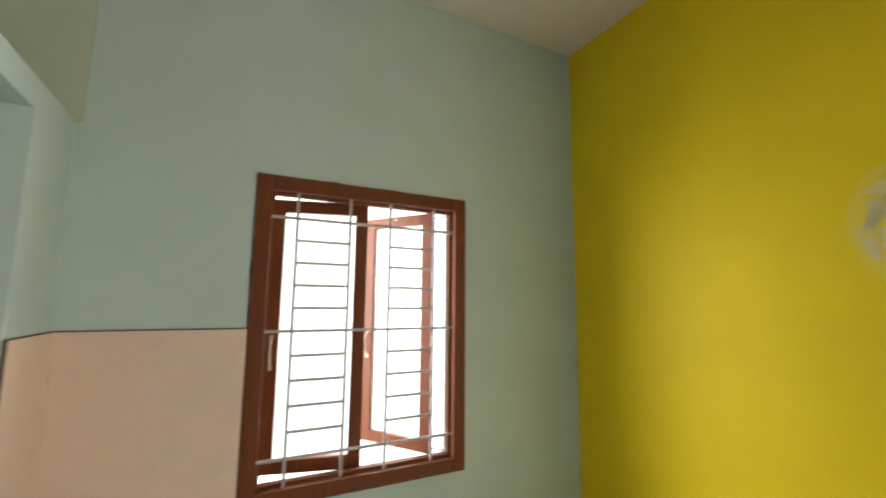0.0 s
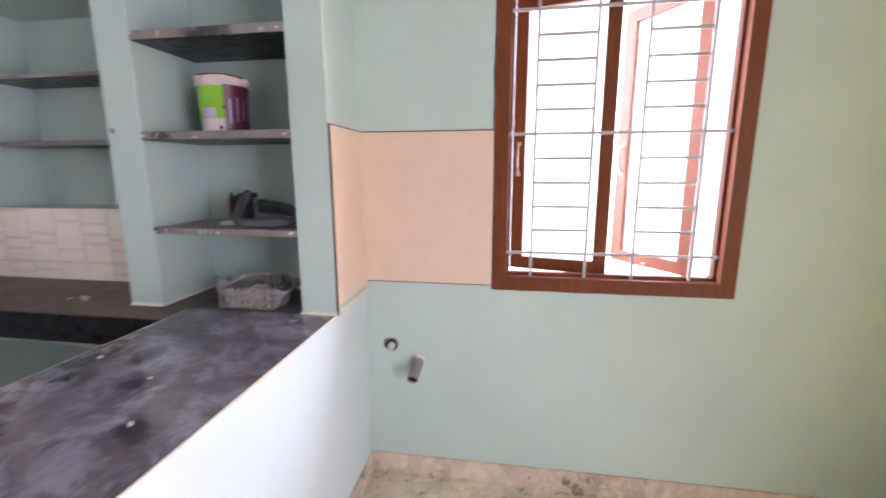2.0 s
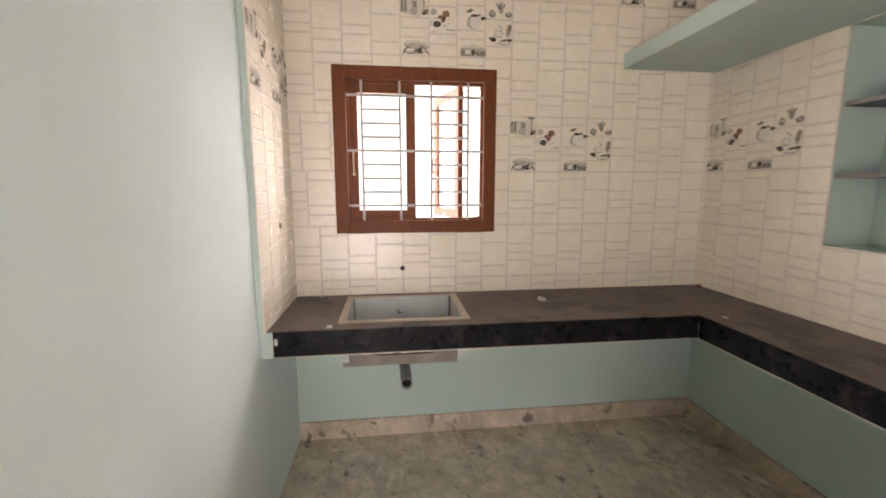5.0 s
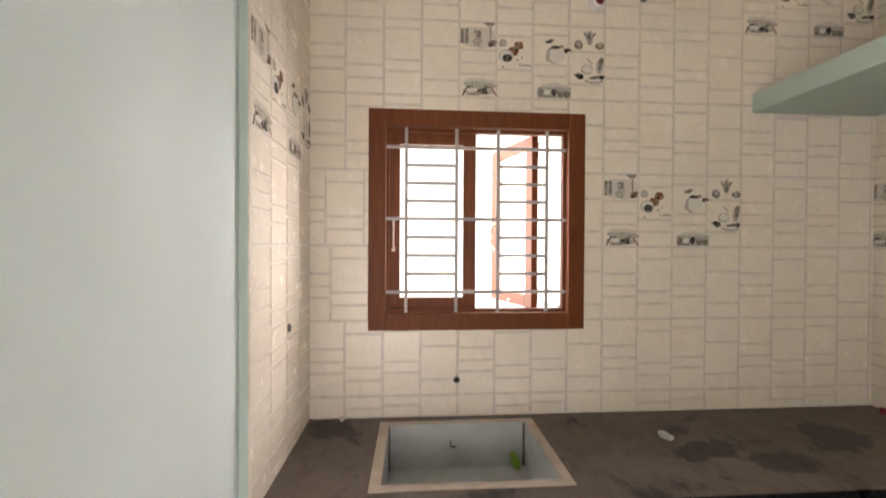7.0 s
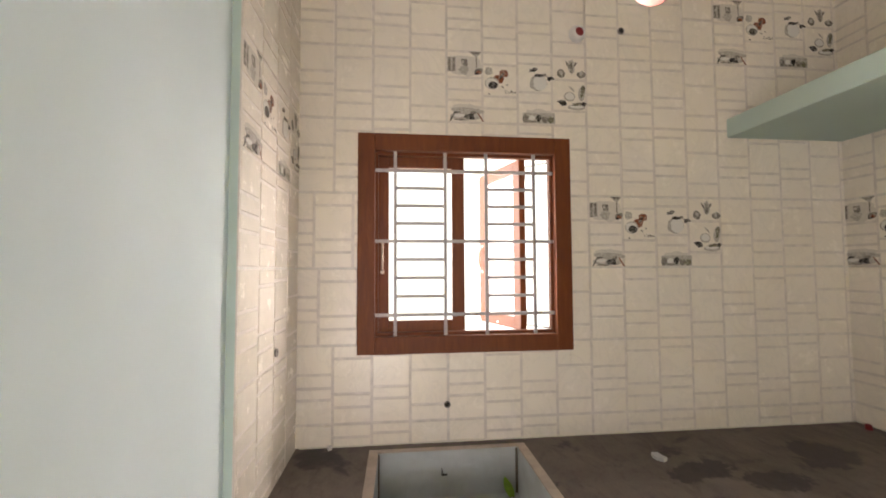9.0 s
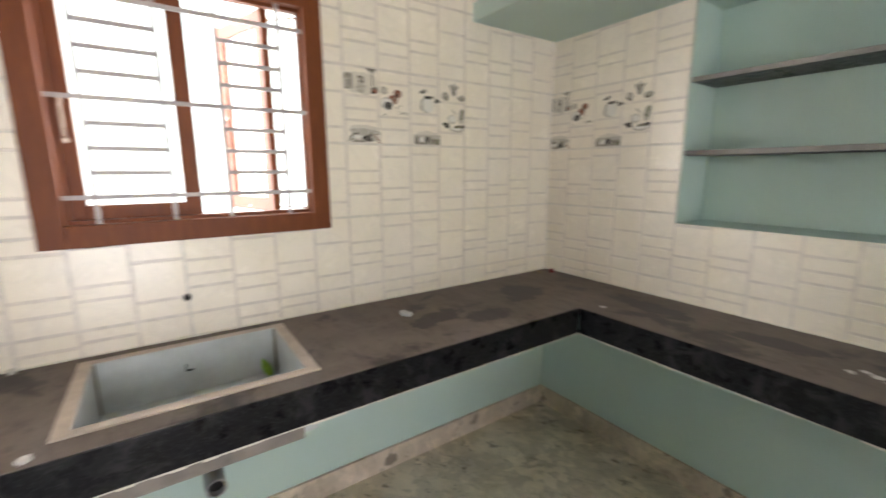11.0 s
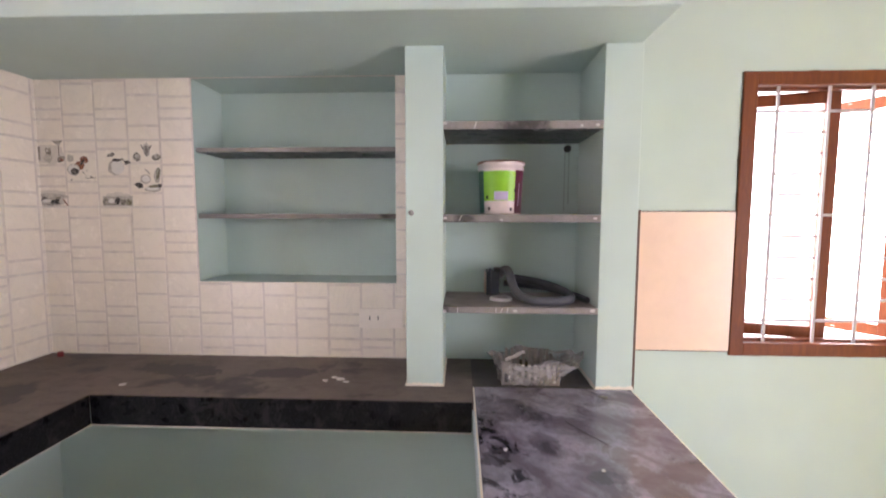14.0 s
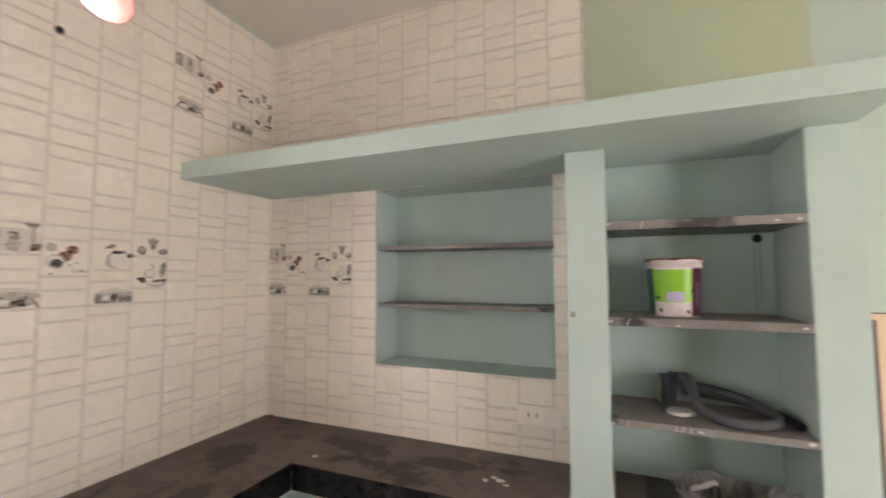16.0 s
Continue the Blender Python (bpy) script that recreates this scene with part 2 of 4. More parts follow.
def make_tile_face():
    n = Nodes("cream_glazed_tile")
    vein = n.ramp(n.noise(4.0, 6.0, 0.65, warp=2.2), [(0.46, 0.0), (0.50, 0.6), (0.54, 0.0)])
    cloud = n.noise(2.6, 4.0)
    col = n.ramp(cloud, [(0.3, (0.79, 0.728, 0.635)), (0.7, (0.86, 0.802, 0.712))])
    col = n.mix(n.mix(1.0, vein, (0.45, 0.45, 0.45), "MULTIPLY"), col, (0.66, 0.615, 0.55))
    smear = n.noise(14.0, 5.0, 0.7)
    n.bump(n.noise(26.0, 2.0), 0.10, 0.0015)
    return n.set(col, n.ramp(smear, [(0.3, 0.13), (0.75, 0.34)]), spec=0.5)


def make_glass(name, rough, tint):
    n = Nodes(name)
    n.bsdf.inputs["Transmission Weight"].default_value = 1.0
    n.bsdf.inputs["IOR"].default_value = 1.45
    n.bump(n.noise(70.0, 2.0), 0.12, 0.001)
    return n.set(tint, rough)


MINT = paint("mint_wall_paint", (0.485, 0.60, 0.555))
MINT_PALE = paint("pale_mint_wall_paint", (0.575, 0.665, 0.685))
WHITE_WALL = paint("off_white_wall_paint", (0.73, 0.83, 0.855), 0.85)
OLIVE = paint("olive_mint_wall", (0.47, 0.54, 0.40))
YELLOW = paint("yellow_wall_paint", (0.84, 0.65, 0.018), 0.6, 0.05)
CREAM = paint("cream_ceiling_paint", (0.74, 0.70, 0.63), 0.7, 0.03)
CREAM_EDGE = paint("cream_edge_paint", (0.72, 0.69, 0.60), 0.6, 0.12, 0.5)
OUTSIDE = paint("pale_outside_render", (0.62, 0.62, 0.58), 0.8, 0.08)
WOOD = make_wood()
TILE = make_tile_face()
JOINT = plain("grey_tile_joint", (0.645, 0.59, 0.535), 0.4)
PEACH = plain("peach_glazed_tile", (0.74, 0.575, 0.455), 0.3, 0.0, 0.03, 14.0, 0.03)
EDGE_DARK = plain("brown_putty_and_gap_shadow", (0.10, 0.062, 0.045), 0.5)
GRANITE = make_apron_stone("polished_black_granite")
GRANITE_TOP = make_granite_black("dusty_black_granite", 0.92, 0.50, (0.165, 0.136, 0.118), ((-2.485, 1.205, 0.090, 0.130, 0.3), (-2.020, 1.500, 0.190, 0.060, -0.1), (-2.420, 0.690, 0.060, 0.130, 0.4), (-1.560, 1.480, 0.120, 0.050, 0.1), (-2.330, 0.880, 0.060, 0.110)))
GRANITE_PEN = make_granite_smeared("smeared_black_granite")
BAY_STONE_SHADED = make_granite_black("shaded_dusty_granite", 0.45, 0.46, (0.12, 0.105, 0.095))
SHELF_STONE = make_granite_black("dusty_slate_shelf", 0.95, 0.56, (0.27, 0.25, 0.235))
FLOOR = make_floor("polished_brown_granite", (0.58, 0.515, 0.405), 0.090, 0.12)
SKIRT = make_floor("pink_brown_granite", (0.52, 0.435, 0.350), 0.085, 0.2)
STEEL = plain("grey_white_steel_paint", (0.42, 0.385, 0.38), 0.45, 0.0, 0.1)
CHROME = plain("bright_steel", (0.72, 0.70, 0.67), 0.25, 1.0, 0.06)
BRONZE = plain("dull_bronze", (0.50, 0.40, 0.32), 0.4, 0.5, 0.1)
GRIME_DARK = plain("brown_sealant", (0.17, 0.135, 0.10), 0.7, 0.0, 0.3)
PVC = plain("grey_pvc_pipe", (0.30, 0.285, 0.27), 0.4, 0.0, 0.15, 18.0)
DARK = plain("black_void", (0.012, 0.011, 0.010), 0.9)
SINK = plain("pale_cement_slurry", (0.50, 0.53, 0.54), 0.45, 0.0, 0.14, 8.0, 0.3)
SINK_RIM = plain("beige_stone_rim", (0.46, 0.385, 0.32), 0.5, 0.0, 0.18, 14.0, 0.3)
SLAB = plain("rough_grey_slab", (0.21, 0.185, 0.165), 0.7, 0.0, 0.25, 12.0, 0.5)
PLASTER = plain("white_plaster_blot", (0.62, 0.60, 0.57), 0.8, 0.0, 0.2, 40.0, 0.4)
PLASTIC_WHITE = plain("white_plastic", (0.74, 0.72, 0.70), 0.35, 0.0, 0.04)
FROST = make_glass("frosted_pane", 0.35, (0.95, 0.98, 0.96))

# ---- building helpers ----
def box(bm, x0, x1, y0, y1, z0, z1, bevel=0.0):
    vs = [bm.verts.new(p) for p in ((x0, y0, z0), (x1, y0, z0), (x1, y1, z0), (x0, y1, z0), (x0, y0, z1), (x1, y0, z1), (x1, y1, z1), (x0, y1, z1))]
    fs = [bm.faces.new([vs[i] for i in q]) for q in ((3, 2, 1, 0), (4, 5, 6, 7), (0, 1, 5, 4), (1, 2, 6, 5), (2, 3, 7, 6), (3, 0, 4, 7))]
    if bevel:
        edges = list({e for f in fs for e in f.edges})
        bmesh.ops.bevel(bm, geom=edges, offset=bevel, segments=2, affect="EDGES", profile=0.6)
    return bm


def boxed(*boxes, bevel=0.0):
    bm = bmesh.new()
    for b in boxes:
        box(bm, *b, bevel=bevel)
    return bm


def tube(bm, a, b, r0, r1=None, sides=20, caps=True):
    """A round bar from a to b."""
    a, b = Vector(a), Vector(b)
    r1 = r0 if r1 is None else r1
    m = Matrix.Translation((a + b) / 2) @ (b - a).to_track_quat("Z", "Y").to_matrix().to_4x4()
    bmesh.ops.create_cone(bm, cap_ends=caps, segments=sides, radius1=r0, radius2=r1, depth=(b - a).length, matrix=m)
    return bm


def lathe(bm, profile, sides=32, m=Matrix(), a0=0.0, a1=360.0):
    """Turns a profile of (radius, height) about the z axis."""
    full = abs(a1 - a0) >= 359.9
    n = sides if full else sides + 1
    rings = []
    for r, z in profile:
        rings.append([bm.verts.new(m @ Vector((r * math.cos(t), r * math.sin(t), z))) for t in (radians(a0 + (a1 - a0) * k / sides) for k in range(n))])
    for lo, hi in zip(rings, rings[1:]):
        for k in range(sides):
            q = (k + 1) % n
            bm.faces.new((lo[k], lo[q], hi[q], hi[k]))
    return bm


def extrude_outline(bm, outline, z0, z1):
    lo = [bm.verts.new((x, y, z0)) for x, y in outline]
    hi = [bm.verts.new((x, y, z1)) for x, y in outline]
    bm.faces.new(list(reversed(lo)))
    bm.faces.new(hi)
    for k in range(len(lo)):
        q = (k + 1) % len(lo)
        bm.faces.new((lo[k], lo[q], hi[q], hi[k]))
    return bm


def mesh_of(name, bm, *materials, smooth=False):
    me = bpy.data.meshes.new(name)
    bmesh.ops.recalc_face_normals(bm, faces=bm.faces)
    if smooth:
        for f in bm.faces:
            f.smooth = True
        for e in bm.edges:
            if len(e.link_faces) == 2 and e.calc_face_angle(0) > 0.7:
                e.smooth = False
    bm.to_mesh(me)
    bm.free()
    for m in materials:
        me.materials.append(m)
    return me


def part(name, bm, material, parent, label="", smooth=False):
    ob = new(name, mesh_of(name, bm, material, smooth=smooth))
    if parent is not None:
        ob.parent = parent
        ob.matrix_parent_inverse = parent.matrix_basis.inverted()
    return tagged(ob, label)


def thing(name, label, category, x=0, y=0, z=0, group="", kind=""):
    ob = new(name)
    ob.empty_display_size = 0.1
    ob.matrix_basis = Matrix.Translation((x, y, z))
    return tagged(ob, label, category, group, kind)


def shade_below(ob, material):
    """Dusty top and front; faces that look down get black as painted shade."""
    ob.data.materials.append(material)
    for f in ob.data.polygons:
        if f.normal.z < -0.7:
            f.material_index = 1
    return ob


def setting(name, bm, material, label, category, smooth=False):
    return tagged(new(name, mesh_of(name, bm, material, smooth=smooth)), label, category, kind="structure")


def minus(rects, hole):
    """Rectangles (u0, u1, v0, v1) with one rectangle taken out of them."""
    out, (a, b, c, d) = [], hole
    for u0, u1, v0, v1 in rects:
        if a >= u1 or b <= u0 or c >= v1 or d <= v0:
            out.append((u0, u1, v0, v1))
            continue
        if a > u0:
            out.append((u0, a, v0, v1))
        if b < u1:
            out.append((b, u1, v0, v1))
        p, q = max(u0, a), min(u1, b)
        if c > v0:
            out.append((p, q, v0, c))
        if d < v1:
            out.append((p, q, d, v1))
    return out


# ---- plan ----
XW, YN, YS, XE = -2.76, 1.686, -0.745, 1.955     # kitchen window wall, niche wall, plain wall, yellow wall
CEIL, TOP = 3.06, 0.86                            # ceiling height, counter height
W1 = (0.351, 1.258, 0.897, 2.110)                 # dining window: x0, x1, z0, z1
W2 = (-0.492, 0.386, 1.207, 2.087)                # kitchen window: y0, y1, z0, z1
NICHE = (-2.030, -1.120, 1.205, 2.112)            # wall niche: x0, x1, z0, z1
VENT = (0.770, 2.810, 0.118)                      # round vent: y, z, radius
HALL_S, WALL_END = -3.00, -0.40
FILL_OPENING = (-1.15, -0.05, 0.0, 2.28)                 # added unseen opening in the yellow wall for fill light: y0, y1, z0, z1

# floor and ceiling
setting("floor", boxed((-3.0, 2.2, -3.55, 1.686, -0.12, 0.0)), FLOOR, "polished brown-grey granite floor with dark flecks", "floor")
setting("ceiling", boxed((-3.0, 2.2, -3.55, 2.05, CEIL, CEIL + 0.14)), CREAM, "plain cream-painted concrete ceiling slab", "ceiling")

# niche and dining-window wall
rects = [(-2.99, XE, -0.12, CEIL)]
for hole in (NICHE, W1):
    rects = minus(rects, hole)
bm = boxed(*[(u0, u1, YN, 1.92, v0, v1) for u0, u1, v0, v1 in rects])
box(bm, -2.2, -0.95, 1.92, 2.03, 1.05, 2.28)
setting("wall_north", bm, MINT, "pale mint-green painted wall with a recessed niche", "wall")

# kitchen-window wall with a round vent hole
rects = [(-1.0, 1.92, -0.12, CEIL)]
side = 0.16
for hole in (W2, (VENT[0] - side, VENT[0] + side, VENT[1] - side, VENT[1] + side)):
    rects = minus(rects, hole)
bm = boxed(*[(XW - 0.238, XW, u0, u1, v0, v1) for u0, u1, v0, v1 in rects])
ring = 40
front_c, back_c, front_s, back_s = [], [], [], []
for k in range(ring):
    t = 2 * math.pi * k / ring
    c, s = math.cos(t), math.sin(t)
    f = side / max(abs(c), abs(s))
    for store, x, r in ((front_c, XW, VENT[2]), (back_c, XW - 0.238, VENT[2]), (front_s, XW, f), (back_s, XW - 0.238, f)):
        store.append(bm.verts.new((x, VENT[0] + r * c, VENT[1] + r * s)))
for k in range(ring):
    q = (k + 1) % ring
    bm.faces.new((front_s[k], front_s[q], front_c[q], front_c[k]))
    bm.faces.new((back_s[k], back_c[k], back_c[q], back_s[q]))
    bm.faces.new((front_c[k], front_c[q], back_c[q], back_c[k]))
# added vent lining; its pink daylight glow is put into the base colour
VENT_PINK = plain("pink_glow_lining", (0.70, 0.42, 0.37), 0.7, 0.0, 0.15, 30.0, 0.3)
vm = Matrix.Translation((XW - 0.236, VENT[0], VENT[1])) @ Vector((1, 0, 0)).to_track_quat("Z", "Y").to_matrix().to_4x4()
setting("vent_lining", lathe(bmesh.new(), [(VENT[2] - 0.0005, 0.0), (VENT[2] - 0.0005, 0.232), (VENT[2] - 0.006, 0.234), (VENT[2] - 0.006, 0.0)], 40, vm), VENT_PINK, "added lining of the round vent hole, daylight glow painted pink", "vent", smooth=True)
setting("wall_west", bm, MINT, "mint-painted kitchen wall, tiled above the counter, with a round vent hole", "wall")

# plain wall beside the kitchen, the yellow wall and the unseen rest of the hall
setting("wall_south", boxed((-2.76, WALL_END, YS - 0.23, YS, -0.12, CEIL)), WHITE_WALL, "off-white painted plain kitchen side wall", "wall")
rects = minus([(HALL_S, 1.92, -0.12, CEIL)], FILL_OPENING)
setting("wall_east", boxed(*[(XE, XE + 0.23, u0, u1, v0, v1) for u0, u1, v0, v1 in rects]), YELLOW, "bright mustard-yellow painted wall with an added unseen opening", "wall")
setting("wall_hall_south", boxed((-3.0, XE + 0.23, HALL_S - 0.23, HALL_S, -0.12, CEIL)), WHITE_WALL, "plain off-white hall end wall", "wall")
setting("wall_hall_west", boxed((-2.99, -2.76, HALL_S, YS - 0.23, -0.12, CEIL)), WHITE_WALL, "plain off-white hall side wall", "wall")
setting("wall_patch", boxed((-0.972, -0.178, YN - 0.006, YN, 2.2, CEIL)), OLIVE, "olive-green wall patch above the loft slab", "wall")

# ground outside and the glowing backdrop planes
setting("ground", boxed((-400, 400, -400, 400, -0.5, -0.12)), OUTSIDE, "dusty pale ground outside the house", "ground")

# emission surface that stands in for blown-out daylight outside
def make_daylight_glow(name, strength):
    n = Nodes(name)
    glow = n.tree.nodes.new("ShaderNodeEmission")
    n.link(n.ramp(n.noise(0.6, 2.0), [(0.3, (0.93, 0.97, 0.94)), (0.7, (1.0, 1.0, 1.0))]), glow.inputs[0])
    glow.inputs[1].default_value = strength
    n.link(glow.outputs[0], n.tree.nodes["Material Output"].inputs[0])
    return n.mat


GLOW_NORTH, GLOW_WEST = make_daylight_glow("daylight_glow_north", 2.2), make_daylight_glow("daylight_glow_west", 1.4)
setting("backdrop", boxed((-4.2, 5.8, 4.40, 4.45, -0.12, 5.5)), GLOW_NORTH, "blank overexposed daylight beyond the dining window", "backdrop")
setting("backdrop", boxed((-5.45, -5.40, -5.0, 5.0, -0.12, 5.5)), GLOW_WEST, "blank overexposed daylight beyond the kitchen window", "backdrop")

# loft slab
setting("loft_slab", boxed((XW, -0.194, 1.115, YN, 2.115, 2.197), bevel=0.004), MINT, "mint-painted concrete loft slab over the niche", "loft")

# shelf piers
def plaster_foot(parent, x0, x1, y0, y1, seed):
    """Uneven smear of plaster where a pier meets the counter."""
    bm = bmesh.new()
    runs = [(x0, y1), (x0, y0), (x1, y0), (x1, y1)]
    ring_pts = []
    for (ax, ay), (bx, by) in zip(runs, runs[1:]):
        for k in range(14):
            f = k / 14
            ring_pts.append((ax + (bx - ax) * f, ay + (by - ay) * f))
    ring_pts.append(runs[-1])
    cx, cy = (x0 + x1) / 2, y1
    cols = []
    for k, (x, y) in enumerate(ring_pts):
        nz = noise.noise((k * 0.45, seed, 0.0))
        reach, up = 0.006 + 0.008 * max(0.0, nz), 0.008 + 0.014 * abs(noise.noise((k * 0.6, seed, 4.0)))
        ox = -1 if x <= x0 + 1e-6 else 1 if x >= x1 - 1e-6 else 0
        oy = -1 if y <= y0 + 1e-6 else 0
        cols.append([bm.verts.new((x + ox * reach, y + oy * reach, TOP + 0.0015)), bm.verts.new((x + ox * reach * 0.5, y + oy * reach * 0.5, TOP + up * 0.4)), bm.verts.new((x + ox * 0.0008, y + oy * 0.0008, TOP + up))])
    for p, q in zip(cols, cols[1:]):
        for k in range(2):
            bm.faces.new((p[k], q[k], q[k + 1], p[k + 1]))
    part("plaster_foot", bm, CREAM_EDGE, parent, "uneven cream plaster smear")


for name, x0, x1, lab in (("pier", -1.036, -0.897, "mint-painted masonry pier between niche and shelves"), ("pier", -0.324, -0.190, "mint-painted masonry pier beside the dining window wall")):
    pier = setting(name, boxed((x0, x1, 1.375, YN, TOP, 2.115), bevel=0.004), MINT, lab, "pier")
    plaster_foot(pier, x0, x1, 1.375, YN, x0 * 10)

nail = thing("wall_plug", "small grey plug in the edge of the mint pier", "wall plug", -1.015, 1.375, 1.518)
part("plug", lathe(bmesh.new(), [(0.0105, 0.0), (0.010, 0.006), (0.006, 0.009), (0.0005, 0.010)], 14, Matrix.Translation((-1.015, 1.3755, 1.518)) @ Vector((0, -1, 0)).to_track_quat("Z", "Y").to_matrix().to_4x4()), PVC, nail, smooth=True)

# skirting
for name, b in (
    ("baseboard", (XW, XW + 0.014, YS, 1.686, 0.0, 0.108)),
    ("baseboard", (XW + 0.014, -0.44, YN - 0.014, YN, 0.0, 0.108)),
    ("baseboard", (-0.176, XE, YN - 0.012, YN, 0.0, 0.095)),
    ("baseboard", (-0.190, -0.176, 0.45, YN, 0.0, 0.090)),
    ("baseboard", (XE - 0.012, XE, FILL_OPENING[1], YN - 0.012, 0.0, 0.095)),
):
    setting(name, boxed(b, bevel=0.002), SKIRT, "pinkish-brown granite skirting strip", "baseboard")

# ---- counter and peninsula ----
SINK_IN = (-2.680, -2.278, -0.405, 0.122)
counter = thing("kitchen_counter", "L-shaped dusty black granite kitchen counter", "counter", -2.47, 0.4, TOP)
rects = minus([(XW, -2.176, YS + 0.02, YN)], (SINK_IN[0] - 0.021, SINK_IN[1] + 0.021, SINK_IN[2] - 0.021, SINK_IN[3] + 0.021))
slab_bm = boxed(*[(a, b, c, d, TOP - 0.03, TOP) for a, b, c, d in rects])
bmesh.ops.remove_doubles(slab_bm, verts=slab_bm.verts, dist=0.0001)
top_slab = part("countertop", slab_bm, GRANITE_TOP, counter, "dusty black granite slab with a sink cutout")
part("countertop", boxed((-2.176, -0.784, 1.246, YN, TOP - 0.03, TOP)), GRANITE_TOP, counter)
# darker copy of the dusty granite, recess shade put into its colour
part("countertop", boxed((-0.784, -0.205, 1.375, YN, TOP - 0.03, TOP)), BAY_STONE_SHADED, counter, "dusty slab end below the shelves, recess shade in its colour")
part("apron", boxed((-2.196, -2.172, YS + 0.05, 1.242, TOP - 0.112, TOP - 0.002), bevel=0.002), GRANITE, counter, "polished black granite front edge")
apron = part("apron", boxed((-2.172, -0.790, 1.242, 1.264, TOP - 0.112, TOP - 0.002), bevel=0.002), GRANITE, counter, "polished black granite front edge")
bm = bmesh.new()
random.seed(31)
for k in range(60):
    y0 = YS + 0.05 + 1.99 * k / 60
    box(bm, -2.192, -2.1755 + random.uniform(0.0, 0.0025), y0, y0 + 1.99 / 60, TOP - 0.113 - random.uniform(0.0015, 0.006), TOP - 0.112)
for k in range(44):
    x0 = -2.172 + 1.382 * k / 44
    box(bm, x0, x0 + 1.382 / 44, 1.2455 - random.uniform(0.0, 0.0025), 1.258, TOP - 0.113 - random.uniform(0.0015, 0.006), TOP - 0.112)
part("paint_line", bm, CREAM_EDGE, apron, "ragged pale paint line below the stone")
bm = bmesh.new()
random.seed(52)
for k in range(50):
    y0 = YS + 0.04 + (YN - 0.012 - YS - 0.04) * k / 50
    box(bm, XW, XW + 0.0085 + random.uniform(0.0, 0.003), y0, y0 + (YN - 0.012 - YS - 0.04) / 50, TOP + 0.0005, TOP + random.uniform(0.003, 0.006))
for k in range(40):
    x0 = XW + 0.012 + 1.70 * k / 40
    box(bm, x0, x0 + 1.70 / 40, YN - 0.0085 - random.uniform(0.0, 0.003), YN, TOP + 0.0005, TOP + random.uniform(0.003, 0.006))
part("grout_bead", bm, CREAM_EDGE, top_slab, "pale uneven grout line along the tiles")
bm = bmesh.new()
lathe(bm, [(0.001, 0.004), (0.007, 0.003), (0.012, 0.0)], 7, Matrix.Translation((-2.1722, -0.684, 0.814)) @ Matrix.Rotation(radians(90), 4, "Y") @ Matrix.Diagonal((1.5, 0.8, 1, 1)))
part("plaster_chip", bm, PLASTER, apron, "white plaster splash on the stone edge")
part("end_plaster", boxed((-2.195, -2.171, YS, YS + 0.049, TOP - 0.118, TOP - 0.004), bevel=0.004), MINT, counter)

PX0, PX1, PC, PR = -0.784, -0.190, 0.472, 0.297


def tongue(inset, far):
    cx = (PX0 + PX1) / 2
    pts = [(PX1 - inset, far)]
    for k in range(37):
        t = -math.pi * k / 36
        pts.append((cx + (PR - inset) * math.cos(t), PC + (PR - inset) * math.sin(t)))
    pts.append((PX0 + inset, far))
    return list(reversed(pts))


peninsula = thing("peninsula", "round-ended dusty granite breakfast peninsula on a painted half wall", "counter", -0.487, 0.8, 0)
part("edge_band", extrude_outline(bmesh.new(), tongue(0.0, 1.372), TOP - 0.115, TOP - 0.004), MINT_PALE, peninsula, "pale mint plastered rounded edge", smooth=True)
pen_slab = part("slab", extrude_outline(bmesh.new(), tongue(0.0065, 1.372), TOP - 0.006, TOP + 0.001), GRANITE_PEN, peninsula, "black granite smeared with grey dust")
part("half_wall", boxed((-0.440, PX1 - 0.001, 0.45, YN, 0.0, TOP - 0.11), bevel=0.003), MINT_PALE, peninsula, "whitish painted masonry half wall")
part("wall_shoulder", boxed((-0.203, PX1 - 0.001, 1.372, YN, TOP - 0.112, TOP - 0.0005)), MINT_PALE, peninsula)
bm = bmesh.new()
out, inn = tongue(0.001, 1.372), tongue(0.006, 1.372)
vo = [[bm.verts.new((x, y, z)) for x, y in o] for o, z in ((out, TOP - 0.004), (out, TOP), (inn, TOP), (inn, TOP - 0.004))]
for a, b in zip(vo, vo[1:]):
    for k in range(len(a) - 1):
        bm.faces.new((a[k], a[k + 1], b[k + 1], b[k]))
part("rim", bm, CREAM_EDGE, pen_slab, "uneven cream plaster rim")

# sink built of slabs
sink = thing("kitchen_sink", "slab-built sink with pale cement lining and beige rim", "sink", -2.48, -0.14, 0.66)
a, b, c, d = SINK_IN
for q in ((a - 0.02, a, c - 0.02, d + 0.02), (b, b + 0.02, c - 0.02, d + 0.02), (a, b, c - 0.02, c), (a, b, d, d + 0.02)):
    part("basin_wall", boxed((*q, 0.69, TOP - 0.002)), SINK, sink)
part("basin_floor", boxed((a - 0.02, b + 0.02, c - 0.02, d + 0.02, 0.672, 0.69)), SINK, sink)
for q in ((a - 0.022, a, c - 0.034, d + 0.034), (b, b + 0.03, c - 0.034, d + 0.034), (a, b, c - 0.034, c), (a, b, d, d + 0.034)):
    part("rim_strip", boxed((*q, TOP - 0.001, TOP + 0.005), bevel=0.0015), SINK_RIM, sink, "beige stone rim strip")
for q in ((a, a + 0.004, c, c + 0.005), (b - 0.004, b, d - 0.006, d), (a, a + 0.005, d - 0.008, d)):
    part("corner_seam", boxed((*q, 0.69, TOP - 0.004)), GRIME_DARK, sink, "dark open corner seam")
